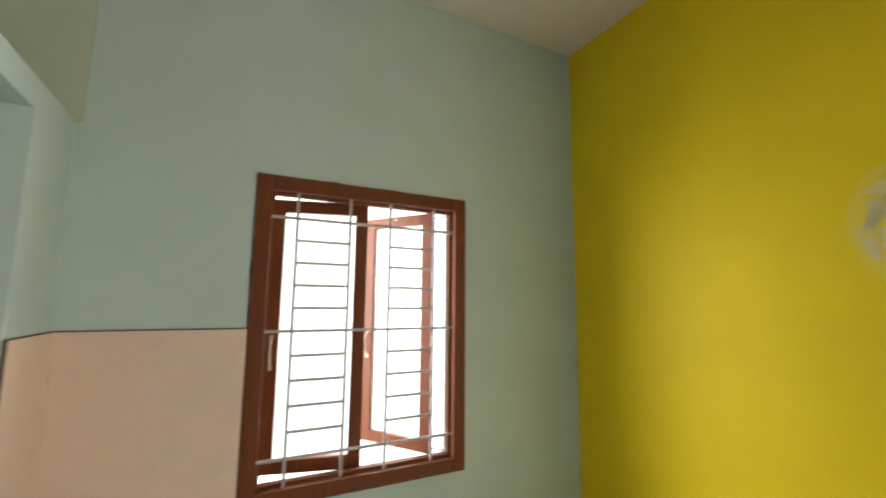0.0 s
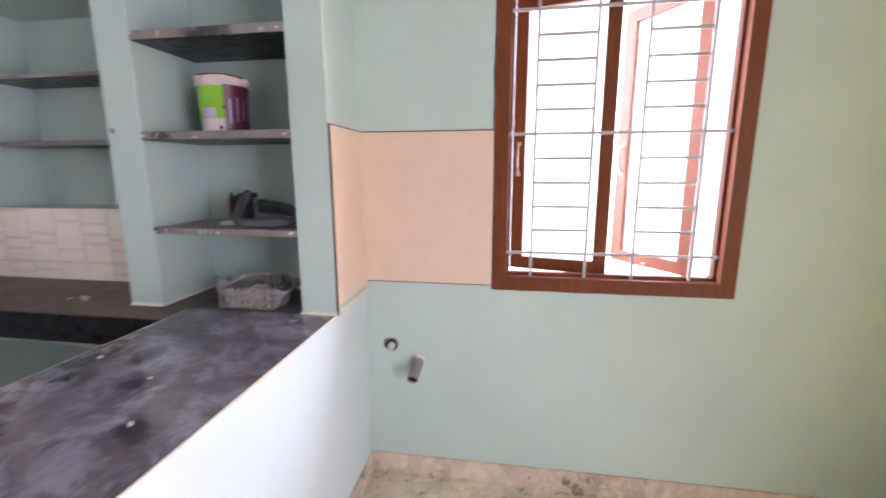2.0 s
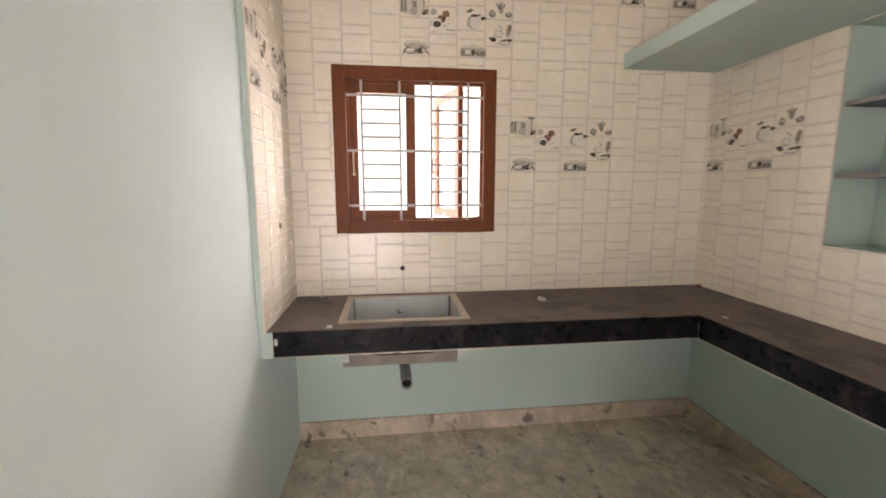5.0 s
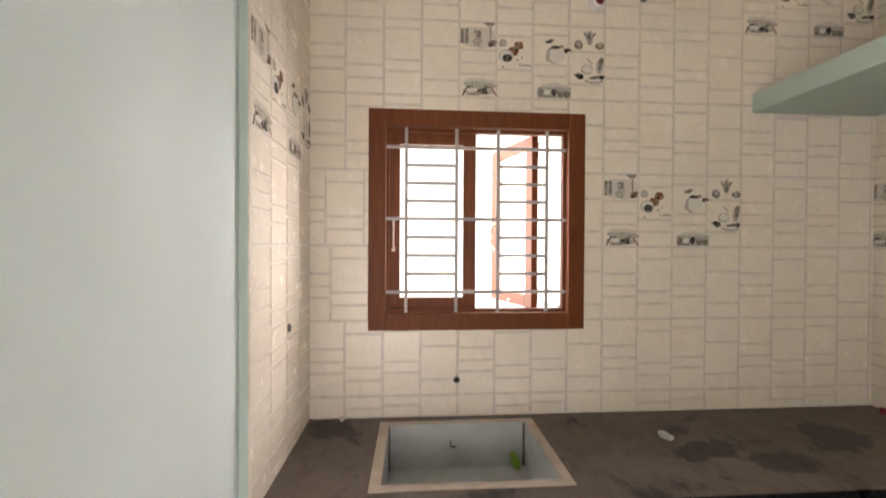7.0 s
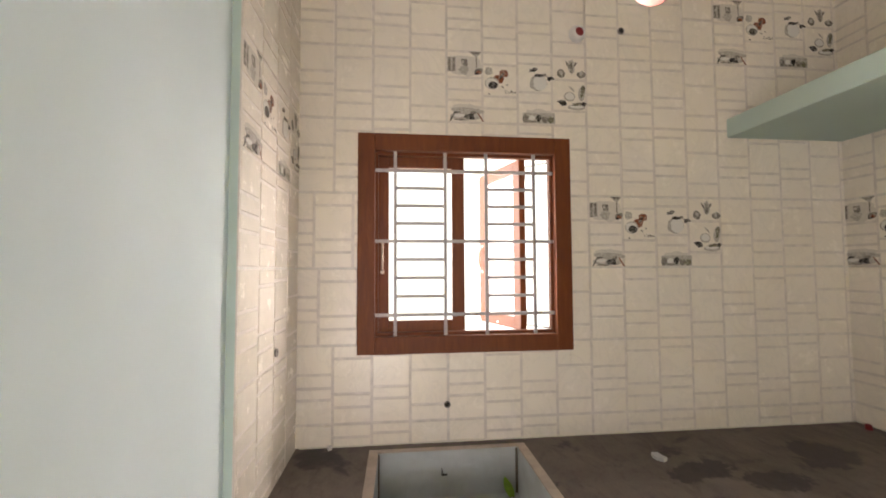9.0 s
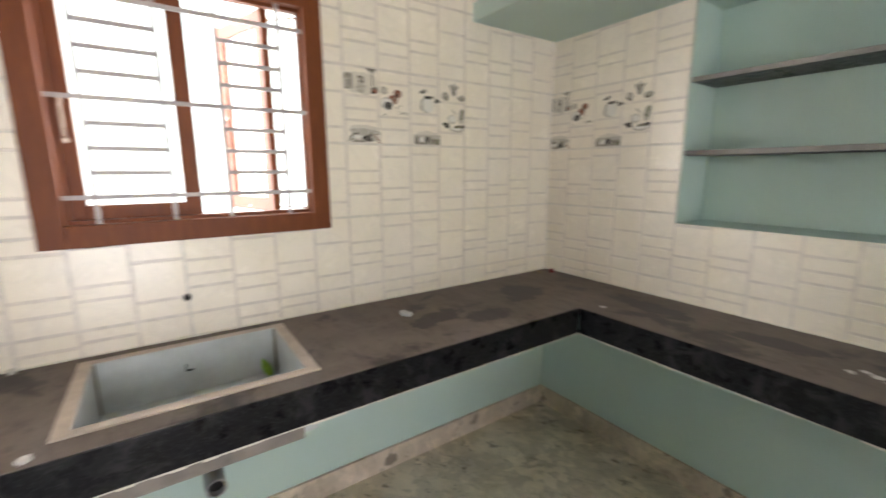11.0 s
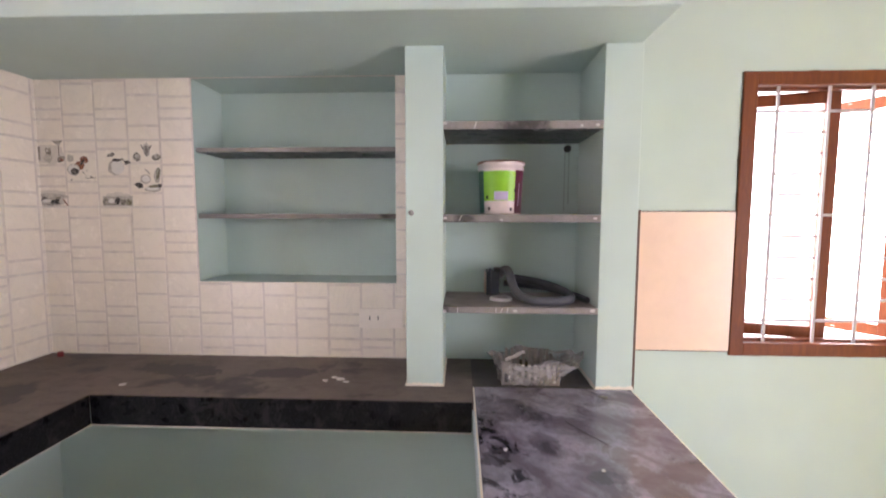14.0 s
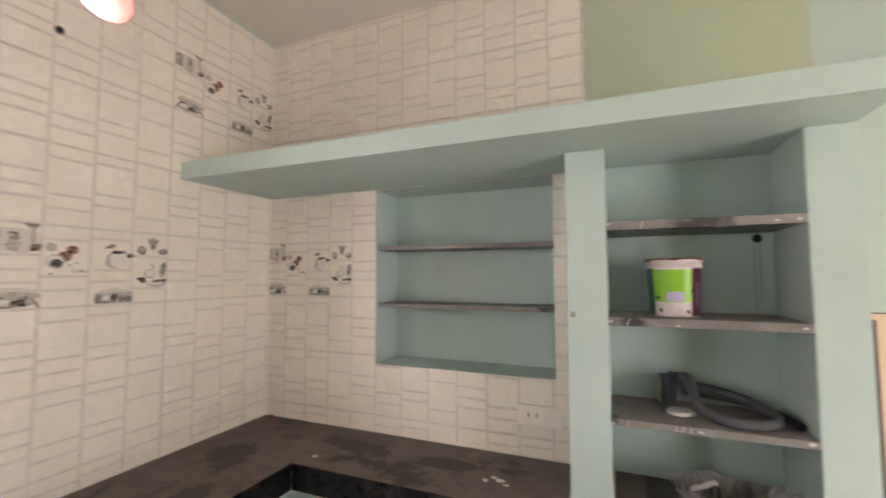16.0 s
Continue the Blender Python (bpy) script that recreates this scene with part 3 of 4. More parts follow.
part("base_slab", boxed((-2.72, -2.262, -0.425, 0.100, 0.650, 0.672), bevel=0.003), SLAB, sink, "rough grey supporting slab")
part("drain", tube(bmesh.new(), (-2.48, -0.14, 0.689), (-2.48, -0.14, 0.693), 0.035), DARK, sink)
front_slab = part("front_slab", boxed((-2.257, -2.247, -0.395, 0.098, 0.664, 0.750), bevel=0.002), SLAB, sink, "rough grey front slab with mortar smears")
part("bracket", boxed((-2.247, -2.238, -0.27, -0.02, 0.708, 0.730)), GRANITE, front_slab)

# ---- windows ----
def flat_bar(bm, m, u0, u1, v0, v1, n0, n1, bevel=0.0):
    """A bar given in the plane of a window: across, up and outwards."""
    tmp = bmesh.new()
    box(tmp, u0, u1, v0, v1, n0, n1, bevel)
    tmp.transform(m)
    me = bpy.data.meshes.new("tmp")
    tmp.to_mesh(me)
    tmp.free()
    bm.from_mesh(me)
    bpy.data.meshes.remove(me)
    return bm


def leaf(parent, m, w, h, handle_side):
    """A glazed sash, its lower corner on the hinge or jamb line."""
    st, d = 0.052, 0.03
    for nm, bar in (("stile", (0, st, 0, h)), ("stile", (w - st, w, 0, h)), ("rail", (st, w - st, 0, st)), ("rail", (st, w - st, h - st, h))):
        part(nm, flat_bar(bmesh.new(), m, *bar, 0, d, 0.002), WOOD, parent)
    pane = part("pane", flat_bar(bmesh.new(), m, st - 0.004, w - st + 0.004, st - 0.004, h - st + 0.004, 0.012, 0.016), FROST, parent, "frosted glass pane")
    pane.visible_shadow = False
    u = st / 2 if handle_side < 0 else w - st / 2
    bm = bmesh.new()
    zc = h * 0.425
    pts = [(u, zc - 0.055, -0.001), (u, zc - 0.047, -0.012), (u, zc - 0.03, -0.02), (u, zc, -0.023), (u, zc + 0.03, -0.02), (u, zc + 0.047, -0.012), (u, zc + 0.055, -0.001)]
    for p, q in zip(pts, pts[1:]):
        tube(bm, m @ Vector(p), m @ Vector(q), 0.0045, sides=10)
    for v in (-0.062, 0.062):
        tube(bm, m @ Vector((u, zc + v, 0.001)), m @ Vector((u, zc + v, -0.003)), 0.009, sides=12)
    part("handle", bm, BRONZE, parent, "dull bronze pull handle", smooth=True)
    bm = bmesh.new()
    for v in (0.06, h - 0.06):
        flat_bar(bm, m, w - 0.03 if handle_side < 0 else 0.0, w if handle_side < 0 else 0.03, v - 0.03, v + 0.03, 0.029, 0.033)
    part("hinge", bm, CHROME, parent)


def window(name, m, w, h, label, rows, swing, ajar, fw, bar, crossbars):
    """A wooden window in a wall: m maps across, up, outwards (from the wall face) to the room."""
    win = thing(name, label, "window", *(m @ Vector((w / 2, 0, 0))), kind="structure")
    n0, n1 = -0.012, 0.085
    for nm, rail in (("jamb", (0, fw, 0, h)), ("jamb", (w - fw, w, 0, h)), ("sill", (fw, w - fw, 0, fw)), ("head", (fw, w - fw, h - fw, h))):
        part(nm, flat_bar(bmesh.new(), m, *rail, n0, n1, 0.003), WOOD, win)
    stop = bmesh.new()
    for rail in ((fw, fw + 0.012, fw, h - fw), (w - fw - 0.012, w - fw, fw, h - fw), (fw + 0.012, w - fw - 0.012, fw, fw + 0.012), (fw + 0.012, w - fw - 0.012, h - fw - 0.012, h - fw)):
        flat_bar(stop, m, *rail, 0.022, 0.05)
    part("stop_bead", stop, WOOD, win)
    rough_edge = bmesh.new()
    for side_ in range(4):
        along = w if side_ < 2 else h
        base_ = []
        for k in range(41):
            t = along * k / 40
            out = 0.0015 + 0.0045 * max(0.0, noise.noise((t * 17.0, side_ * 9.1 + w, 0.3)) + 0.18) + 0.002 * noise.noise((t * 70.0, side_ * 3.3, 1.0))
            out = max(0.0008, out)
            pair_ = ((t, -out), (t, h + out), (-out, t), (w + out, t))[side_]
            edge_ = ((t, 0.001), (t, h - 0.001), (0.001, t), (w - 0.001, t))[side_]
            base_.append((rough_edge.verts.new(m @ Vector((*pair_, -0.001))), rough_edge.verts.new(m @ Vector((*edge_, -0.005)))))
        for p, q in zip(base_, base_[1:]):
            rough_edge.faces.new((p[0], q[0], q[1], p[1]))
    part("putty_edge", rough_edge, EDGE_DARK, win, "ragged dark brown putty line round the frame")
    # security grille of welded bars
    us = [w * k for k in (0.169, 0.400, 0.594, 0.825)]
    for u in us:
        part("grille_upright", flat_bar(bmesh.new(), m, u - bar, u + bar, fw, h - fw, 0.006, 0.013), STEEL, win)
    zs = [h * k for k in crossbars]
    for z in zs:
        part("grille_crossbar", flat_bar(bmesh.new(), m, fw - 0.01, w - fw + 0.01, z - bar, z + bar, 0.013, 0.020), STEEL, win)
    for a, b in ((0, 1), (2, 3)):
        for lo, hi in ((0, 1), (1, 2)):
            for k in range(1, rows):
                z = zs[lo] + (zs[hi] - zs[lo]) * k / rows
                part("grille_rung", flat_bar(bmesh.new(), m, us[a] - 0.004, us[b] + 0.004, z - bar, z + bar, 0.013, 0.019), STEEL, win)
    iw, ih = (w - 2 * fw) / 2, h - 2 * fw
    sash = part("closed_sash", flat_bar(bmesh.new(), m, w / 2 - 0.014, w / 2 - 0.003, fw + 0.003, h - fw - 0.003, 0.084, 0.092), WOOD, win)
    leaf(sash, m @ Matrix.Translation((fw + 0.002 + iw - 0.004, fw + 0.003, 0.052)) @ Matrix.Rotation(ajar, 4, "Y") @ Matrix.Translation((-(iw - 0.004), 0, 0)), iw - 0.004, ih - 0.006, -1)
    u, depth, ang = swing
    hinge = m @ Matrix.Translation((u, fw + 0.003, depth)) @ Matrix.Rotation(ang, 4, "Y") @ Matrix.Translation((-(iw - 0.004), 0, 0))
    sash2 = part("open_sash", flat_bar(bmesh.new(), hinge, -0.006, 0.0, 0.01, ih - 0.016, 0.0, 0.02), WOOD, win)
    leaf(sash2, hinge, iw - 0.004, ih - 0.006, -1)
    bm = bmesh.new()
    for v in (0.015, ih - 0.02):
        tube(bm, m @ Vector((w - fw - 0.01, fw + v, 0.06)), hinge @ Vector((iw * 0.45, v, 0.0)), 0.004, sides=8)
    part("stay_rod", bm, CHROME, win)
    return win


M2 = Matrix(((0, 0, -1, XW), (1, 0, 0, W2[0]), (0, 1, 0, W2[2]), (0, 0, 0, 1)))
window("window_1", M2, W2[1] - W2[0], W2[3] - W2[2], "red-brown wooden kitchen window, one sash open, steel grille", 4, (0.68, 0.07, radians(74)), 0.0, 0.068, 0.0066, (0.171, 0.508, 0.836))
M1 = Matrix(((1, 0, 0, W1[0]), (0, 0, 1, YN), (0, 1, 0, W1[2]), (0, 0, 0, 1)))
window("window_2", M1, W1[1] - W1[0], W1[3] - W1[2], "red-brown wooden dining window, one sash open, steel grille", 5, (0.765, 0.07, radians(57)), radians(14), 0.057, 0.0056, (0.126, 0.508, 0.870))

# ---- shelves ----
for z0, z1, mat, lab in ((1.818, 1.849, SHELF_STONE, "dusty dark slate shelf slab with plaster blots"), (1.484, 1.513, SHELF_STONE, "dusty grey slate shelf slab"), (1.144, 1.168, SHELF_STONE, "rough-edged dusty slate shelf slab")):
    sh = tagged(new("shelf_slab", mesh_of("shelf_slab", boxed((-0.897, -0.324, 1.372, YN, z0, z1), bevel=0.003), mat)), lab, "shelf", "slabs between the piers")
    shade_below(sh, GRANITE)
    bm = bmesh.new()
    random.seed(int(z0 * 1000))
    spots = [(-0.890, 0.010), (-0.345, random.uniform(0.008, 0.020))] + [(random.uniform(-0.86, -0.38), random.uniform(0.004, 0.011)) for k in range(1)]
    spots += [(random.uniform(-0.86, -0.50), -1.0) for k in range(4 if z0 < 1.2 else 1)]
    for u, size in spots:
        zm = random.uniform(z0 + 0.006, z1 - 0.004)
        if size < 0:
            lean = random.uniform(-0.008, 0.010)
            ring_pts = [(u, z0 + 0.003), (u + 0.003, z0 + 0.003), (u + 0.004 + lean, z1 - 0.004), (u + 0.0015 + lean, z1 - 0.003)]
        else:
            ring_pts = [(u + size * random.uniform(0.6, 1.0) * math.cos(0.7 * k), zm + size * 0.55 * random.uniform(0.5, 1.0) * math.sin(0.7 * k)) for k in range(9)]
        front = [bm.verts.new((x, 1.3698, z)) for x, z in ring_pts]
        back = [bm.verts.new((x, 1.3722, z)) for x, z in ring_pts]
        bm.faces.new(front)
        for k in range(len(front)):
            q = (k + 1) % len(front)
            bm.faces.new((front[q], front[k], back[k], back[q]))
    part("plaster_blot", bm, PLASTER, sh)
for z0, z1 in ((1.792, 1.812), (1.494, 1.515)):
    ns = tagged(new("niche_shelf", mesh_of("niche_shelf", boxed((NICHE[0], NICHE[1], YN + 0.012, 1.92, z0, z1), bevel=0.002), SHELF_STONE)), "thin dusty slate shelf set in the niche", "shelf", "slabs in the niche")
    shade_below(ns, GRANITE)

# ---- peach tile panel ----
panel = thing("peach_wall_tiles", "glossy peach wall tiles between pier and window", "tile panel", 0.1, YN, 0.91, kind="structure")
part("tile", boxed((-0.186, 0.349, YN - 0.007, YN, 0.915, 1.526), bevel=0.0012), PEACH, panel)
part("tile", boxed((-0.190, -0.183, 1.379, YN - 0.007, 0.895, 1.526), bevel=0.0012), PEACH, panel)
# brown strips paint in the shadow gap along the tile edges
part("trim", boxed((-0.183, 0.351, YN - 0.005, YN, 1.526, 1.530), (-0.183, 0.351, YN - 0.005, YN, 0.911, 0.915), (-0.190, -0.182, 1.375, 1.379, 0.86, 1.530), (-0.190, -0.184, 1.379, YN - 0.007, 1.526, 1.530)), EDGE_DARK, panel, "thin brown line, shadow gap painted as a strip")

# ---- pipes and fittings on the walls ----
def hollow_pipe(name, a, b, r, label):
    a, b = Vector(a), Vector(b)
    m = Matrix.Translation(a) @ (b - a).to_track_quat("Z", "Y").to_matrix().to_4x4()
    length = (b - a).length
    ob = thing(name, label, "pipe", *a)
    wall_ob = part("pipe_wall", lathe(bmesh.new(), [(r, 0), (r, length), (r * 0.86, length), (r * 0.86, 0.01)], 28, m), PVC, ob, smooth=True)
    # black disc near the mouth stands in for shade inside the pipe
    part("bore", lathe(bmesh.new(), [(r * 0.855, length * 0.93), (r * 0.6, length * 0.86), (0.0005, length * 0.86)], 28, m), DARK, wall_ob)
    collar = bmesh.new()
    lathe(collar, [(r, 0.0), (r * 1.25, 0.002), (r * 1.18, 0.008), (r, 0.011)], 18, m)
    part("mortar_collar", collar, PLASTER, ob, smooth=True)
    return ob


hollow_pipe("drain_pipe", (0.042, YN - 0.002, 0.566), (0.034, 1.585, 0.518), 0.024, "grey plastic drain pipe sticking out of the wall")
hollow_pipe("drain_pipe", (XW + 0.002, -0.138, 0.482), (-2.432, -0.132, 0.470), 0.030, "grey plastic waste pipe below the sink")

outlet = thing("water_outlet", "chipped water outlet with a plugged pipe end in the mint wall", "water outlet", -0.08, YN, 0.627)
bm = bmesh.new()
random.seed(4)
pts = [(0.034 + random.uniform(-0.005, 0.006), 2 * math.pi * k / 14) for k in range(14)]
inner = [(0.024 + random.uniform(-0.003, 0.003), 2 * math.pi * k / 14) for k in range(14)]
vo = [bm.verts.new((-0.08 + r * math.cos(t), YN - 0.001, 0.627 + r * math.sin(t))) for r, t in pts]
vm = [bm.verts.new((-0.08 + r * 0.86 * math.cos(t), YN - 0.006, 0.627 + r * 0.86 * math.sin(t))) for r, t in pts]
vi = [bm.verts.new((-0.08 + r * math.cos(t), YN - 0.003, 0.627 + r * math.sin(t))) for r, t in inner]
for a, b in ((vo, vm), (vm, vi)):
    for k in range(14):
        bm.faces.new((a[k], a[(k + 1) % 14], b[(k + 1) % 14], b[k]))
part("broken_edge", bm, SLAB, outlet, "chipped cement edge")
hole_ob = part("hole", tube(bmesh.new(), (-0.08, YN - 0.0025, 0.627), (-0.08, YN + 0.01, 0.627), 0.026), DARK, outlet)
part("plug", tube(tube(bmesh.new(), (-0.078, YN - 0.002, 0.625), (-0.080, YN - 0.022, 0.619), 0.016, 0.014), (-0.080, YN - 0.022, 0.619), (-0.080, YN - 0.030, 0.617), 0.009), PLASTER, hole_ob, "pale plastic plug", smooth=True)


def tap_hole(u, w, normal, label):
    """A dark pipe stub in the tiles; u is its middle, normal points into the room."""
    u, normal = Vector(u), Vector(normal)
    m = Matrix.Translation(u) @ normal.to_track_quat("Z", "Y").to_matrix().to_4x4()
    ob = thing("pipe_stub", label, "pipe stub", *u, group="pipe holes in the tiles")
    ring_ob = part("ring", lathe(bmesh.new(), [(w, 0.0), (w, 0.008), (w * 0.72, 0.009), (w * 0.7, 0.001)], 16, m), SLAB, ob, smooth=True)
    # black disc in place of the hole's inner shade
    part("bore", lathe(bmesh.new(), [(w * 0.74, 0.0065), (0.0004, 0.0055)], 16, m), DARK, ring_ob)
    return ob


tap_hole((XW, -0.138, 1.005), 0.0135, (1, 0, 0), "dark pipe stub in the cream tiles above the sink")
tap_hole((XW, 0.630, 2.571), 0.0150, (1, 0, 0), "dark round hole in the tiles below the vent")
tap_hole((-2.470, YS + 0.025, 1.278), 0.0130, (0, 1, 0), "dark pipe stub in the side wall tiles")

holder = thing("conduit_box", "round white conduit box with a dark red mouth on the tiles", "conduit box", XW, 0.428, 2.544)
m = Matrix.Translation((XW, 0.428, 2.544)) @ Vector((1, 0.12, 0)).to_track_quat("Z", "Y").to_matrix().to_4x4()
box_body = part("body", lathe(bmesh.new(), [(0.036, 0.0), (0.034, 0.018), (0.027, 0.030), (0.020, 0.032), (0.019, 0.02)], 28, m), PLASTIC_WHITE, holder, smooth=True)
RED = plain("dark_red_plastic", (0.22, 0.020, 0.022), 0.5)
part("mouth", lathe(bmesh.new(), [(0.0195, 0.028), (0.0004, 0.024)], 24, m), RED, box_body, "dark red plug")

PLATE = plain("cream_white_plastic", (0.80, 0.735, 0.665), 0.3, 0.0, 0.03)
socket = thing("socket_plate", "flush cream-white plastic switch plate with two slots", "socket", -1.19, YN, 1.04)
plate = part("plate", boxed((-1.290, -1.092, YN - 0.012, YN - 0.002, 0.998, 1.088), bevel=0.003), PLATE, socket)
part("slot", boxed((-1.242, -1.238, YN - 0.0135, YN - 0.011, 1.035, 1.055)), DARK, plate)
part("slot", boxed((-1.205, -1.201, YN - 0.0135, YN - 0.011, 1.035, 1.055)), DARK, plate)

wire_hole = thing("wire_hole", "black wire hole with a dirty drip mark in the shelf recess", "wire hole", -0.372, YN, 1.80)
part("bore", tube(bmesh.new(), (-0.372, YN - 0.004, 1.797), (-0.372, YN + 0.002, 1.797), 0.016), DARK, wire_hole)
GRIME = plain("grey_drip_stain", (0.36, 0.45, 0.415), 0.75, 0.0, 0.15, 60.0)
part("drip", boxed((-0.385, -0.380, YN - 0.0025, YN, 1.53, 1.79), (-0.368, -0.362, YN - 0.0025, YN, 1.56, 1.79)), GRIME, wire_hole)

# lamp holder on the yellow wall
bulb = thing("wall_lamp", "unlit white globe lamp on the yellow wall", "lamp", XE, 0.44, 2.62)
m = Matrix.Translation((XE, 0.44, 2.66)) @ Vector((-1, 0, 0)).to_track_quat("Z", "Y").to_matrix().to_4x4()
part("base", lathe(bmesh.new(), [(0.045, 0.0), (0.043, 0.02), (0.025, 0.028), (0.022, 0.07)], 24, m), PLASTIC_WHITE, bulb, smooth=True)
gl = bmesh.new()
bmesh.ops.create_uvsphere(gl, u_segments=24, v_segments=14, radius=0.062, matrix=Matrix.Translation((XE - 0.09, 0.44, 2.615)))
part("globe", gl, PLASTIC_WHITE, bulb, smooth=True)

# pale tree stencil on the yellow wall
STENCIL = paint("pale_stencil_paint", (0.82, 0.74, 0.42), 0.6, 0.05)
STENCIL_WASH = paint("thin_stencil_wash", (0.83, 0.67, 0.075), 0.6, 0.10)
mural = thing("tree_stencil", "pale tree stencil with blossoms on the yellow wall", "wall stencil", XE, 0.4, 1.35)
random.seed(11)


def stroke(bm, a, b, w0, w1):
    (ay, az), (by, bz) = a, b
    d = Vector((by - ay, bz - az)).normalized()
    p = Vector((-d.y, d.x))
    pts = [(ay + p.x * w0, az + p.y * w0), (by + p.x * w1, bz + p.y * w1), (by - p.x * w1, bz - p.y * w1), (ay - p.x * w0, az - p.y * w0)]
    lo = [bm.verts.new((XE - 0.0012, y, z)) for y, z in pts]
    bm.faces.new(lo)


def grow(bm, tips, y, z, ang, length, depth):
    y1, z1 = y + length * math.cos(ang), z + length * math.sin(ang)
    stroke(bm, (y, z), (y1, z1), 0.0022 * depth, 0.0022 * max(depth - 1, 0.5))
    if depth == 1:
        tips.append((y1, z1))
        return
    for da in (-0.45, 0.05, 0.5):
        grow(bm, tips, y1, z1, ang + da + random.uniform(-0.12, 0.12), length * random.uniform(0.62, 0.8), depth - 1)


bm = bmesh.new()
rim_pts = [(0.33 + (0.225 + 0.02 * noise.noise((k * 0.7, 3.0, 0.0))) * math.cos(2 * math.pi * k / 48), 1.87 + (0.215 + 0.02 * noise.noise((k * 0.7, 7.0, 0.0))) * math.sin(2 * math.pi * k / 48)) for k in range(48)]
bm.faces.new([bm.verts.new((XE - 0.0006, y, z)) for y, z in rim_pts])
part("crown_wash", bm, STENCIL_WASH, mural, "thin pale wash behind the branches")
bm, tips = bmesh.new(), []
stroke(bm, (0.32, 1.35), (0.33, 1.80), 0.014, 0.008)
for ang in (0.1, 0.7, 1.4, 2.1, 2.8):
    grow(bm, tips, 0.33, 1.83 + 0.02 * math.sin(ang), ang, 0.072, 4)
part("crown", bm, STENCIL, mural)
bm = bmesh.new()
for y, z in tips[::3]:
    c = bm.verts.new((XE - 0.002, y, z))
    ringv = [bm.verts.new((XE - 0.002, y + r * math.cos(t), z + r * math.sin(t))) for r, t in (((0.017 if k % 2 else 0.006), 2 * math.pi * k / 10) for k in range(10))]
    for k in range(10):
        bm.faces.new((c, ringv[k], ringv[(k + 1) % 10]))
part("blossoms", bm, STENCIL, mural)

# ---- things on the shelves ----
GREEN = plain("lime_green_label", (0.22, 0.50, 0.015), 0.35, 0.0, 0.06)
MAROON = plain("maroon_label", (0.075, 0.008, 0.028), 0.35, 0.0, 0.2)
TEAL = plain("dark_green_label", (0.02, 0.10, 0.07), 0.4)
LAVENDER = plain("lavender_label_print", (0.50, 0.43, 0.62), 0.5)
BUCKET = plain("off_white_bucket_plastic", (0.66, 0.58, 0.56), 0.35, 0.0, 0.1, 22.0)
RUST = plain("brown_paint_crust", (0.16, 0.05, 0.03), 0.6, 0.0, 0.4, 60.0, 0.6)

bucket = thing("paint_bucket", "used paint bucket with lime-green and maroon label on the shelf", "bucket", -0.672, 1.535, 1.513)
mb = Matrix.Translation((-0.672, 1.535, 1.5135)) @ Matrix.Rotation(radians(-90), 4, "Z")
r0, r1, hb = 0.081, 0.090, 0.205


def rad(z):
    return r0 + (r1 - r0) * z / hb


tub = part("tub", lathe(bmesh.new(), [(0.001, 0.0), (r0 - 0.003, 0.0), (r0, 0.003), (rad(0.17), 0.17), (rad(0.172) + 0.004, 0.172), (rad(0.178) + 0.004, 0.178), (r1 + 0.001, 0.181), (r1, hb - 0.012)], 48, mb), BUCKET, bucket, smooth=True)
lid = part("lid", lathe(bmesh.new(), [(r1 + 0.003, hb - 0.014), (r1 + 0.005, hb - 0.004), (r1 + 0.002, hb), (r1 - 0.006, hb), (r1 - 0.009, hb - 0.008), (0.001, hb - 0.007)], 48, mb), BUCKET, bucket, "pale lid with dried paint", smooth=True)
bm = bmesh.new()
crust = []
for k in range(72):
    t = 2 * math.pi * k / 72
    drop = 0.004 + 0.011 * max(0.0, noise.noise((math.cos(t) * 3.1, math.sin(t) * 3.1, 0.4)) + 0.15)
    ring_z = ((r1 + 0.0058, hb - drop), (r1 + 0.0060, hb - 0.003), (r1 + 0.0025, hb + 0.0010), (r1 - 0.0065, hb + 0.0008))
    crust.append([bm.verts.new(mb @ Vector((r * math.cos(t), r * math.sin(t), z))) for r, z in ring_z])
for k in range(72):
    p, q = crust[k], crust[(k + 1) % 72]
    for j in range(3):
        bm.faces.new((p[j], q[j], q[j + 1], p[j + 1]))
part("paint_crust", bm, RUST, lid, "brown dried paint along the lid rim")
labels = [part(nm, lathe(bmesh.new(), [(rad(z0) + 0.0009, z0), (rad(z1) + 0.0009, z1)], 20, mb, a0, a1), mat, bucket, lab, smooth=True) for nm, a0, a1, z0, z1, mat, lab in (
    ("label", -54, 34, 0.052, 0.166, GREEN, "lime-green label field"), ("label", 34, 165, 0.004, 0.170, MAROON, "maroon label field"), ("label", -120, -54, 0.004, 0.170, TEAL, "dark green label field"))]
part("print_block", lathe(bmesh.new(), [(rad(0.055) + 0.0016, 0.055), (rad(0.088) + 0.0016, 0.088)], 8, mb, -22, 14), LAVENDER, labels[0], "pale lavender print block", smooth=True)
for k in range(6):
    a0 = 46 + k * 17
    z0 = random.uniform(0.02, 0.07)
    part("print_bar", lathe(bmesh.new(), [(rad(z0) + 0.0016, z0), (rad(0.155) + 0.0016, random.uniform(0.11, 0.16))], 2, mb, a0, a0 + random.uniform(1.5, 3.5)), LAVENDER, labels[1])
for a0, z0 in ((-40, 0.016), (20, 0.013), (-46, 0.06), (31, 0.085)):
    part("paint_spot", lathe(bmesh.new(), [(rad(z0) + 0.0018, z0), (rad(z0) + 0.0018, z0 + 0.012)], 3, mb, a0, a0 + 7), DARK, tub)


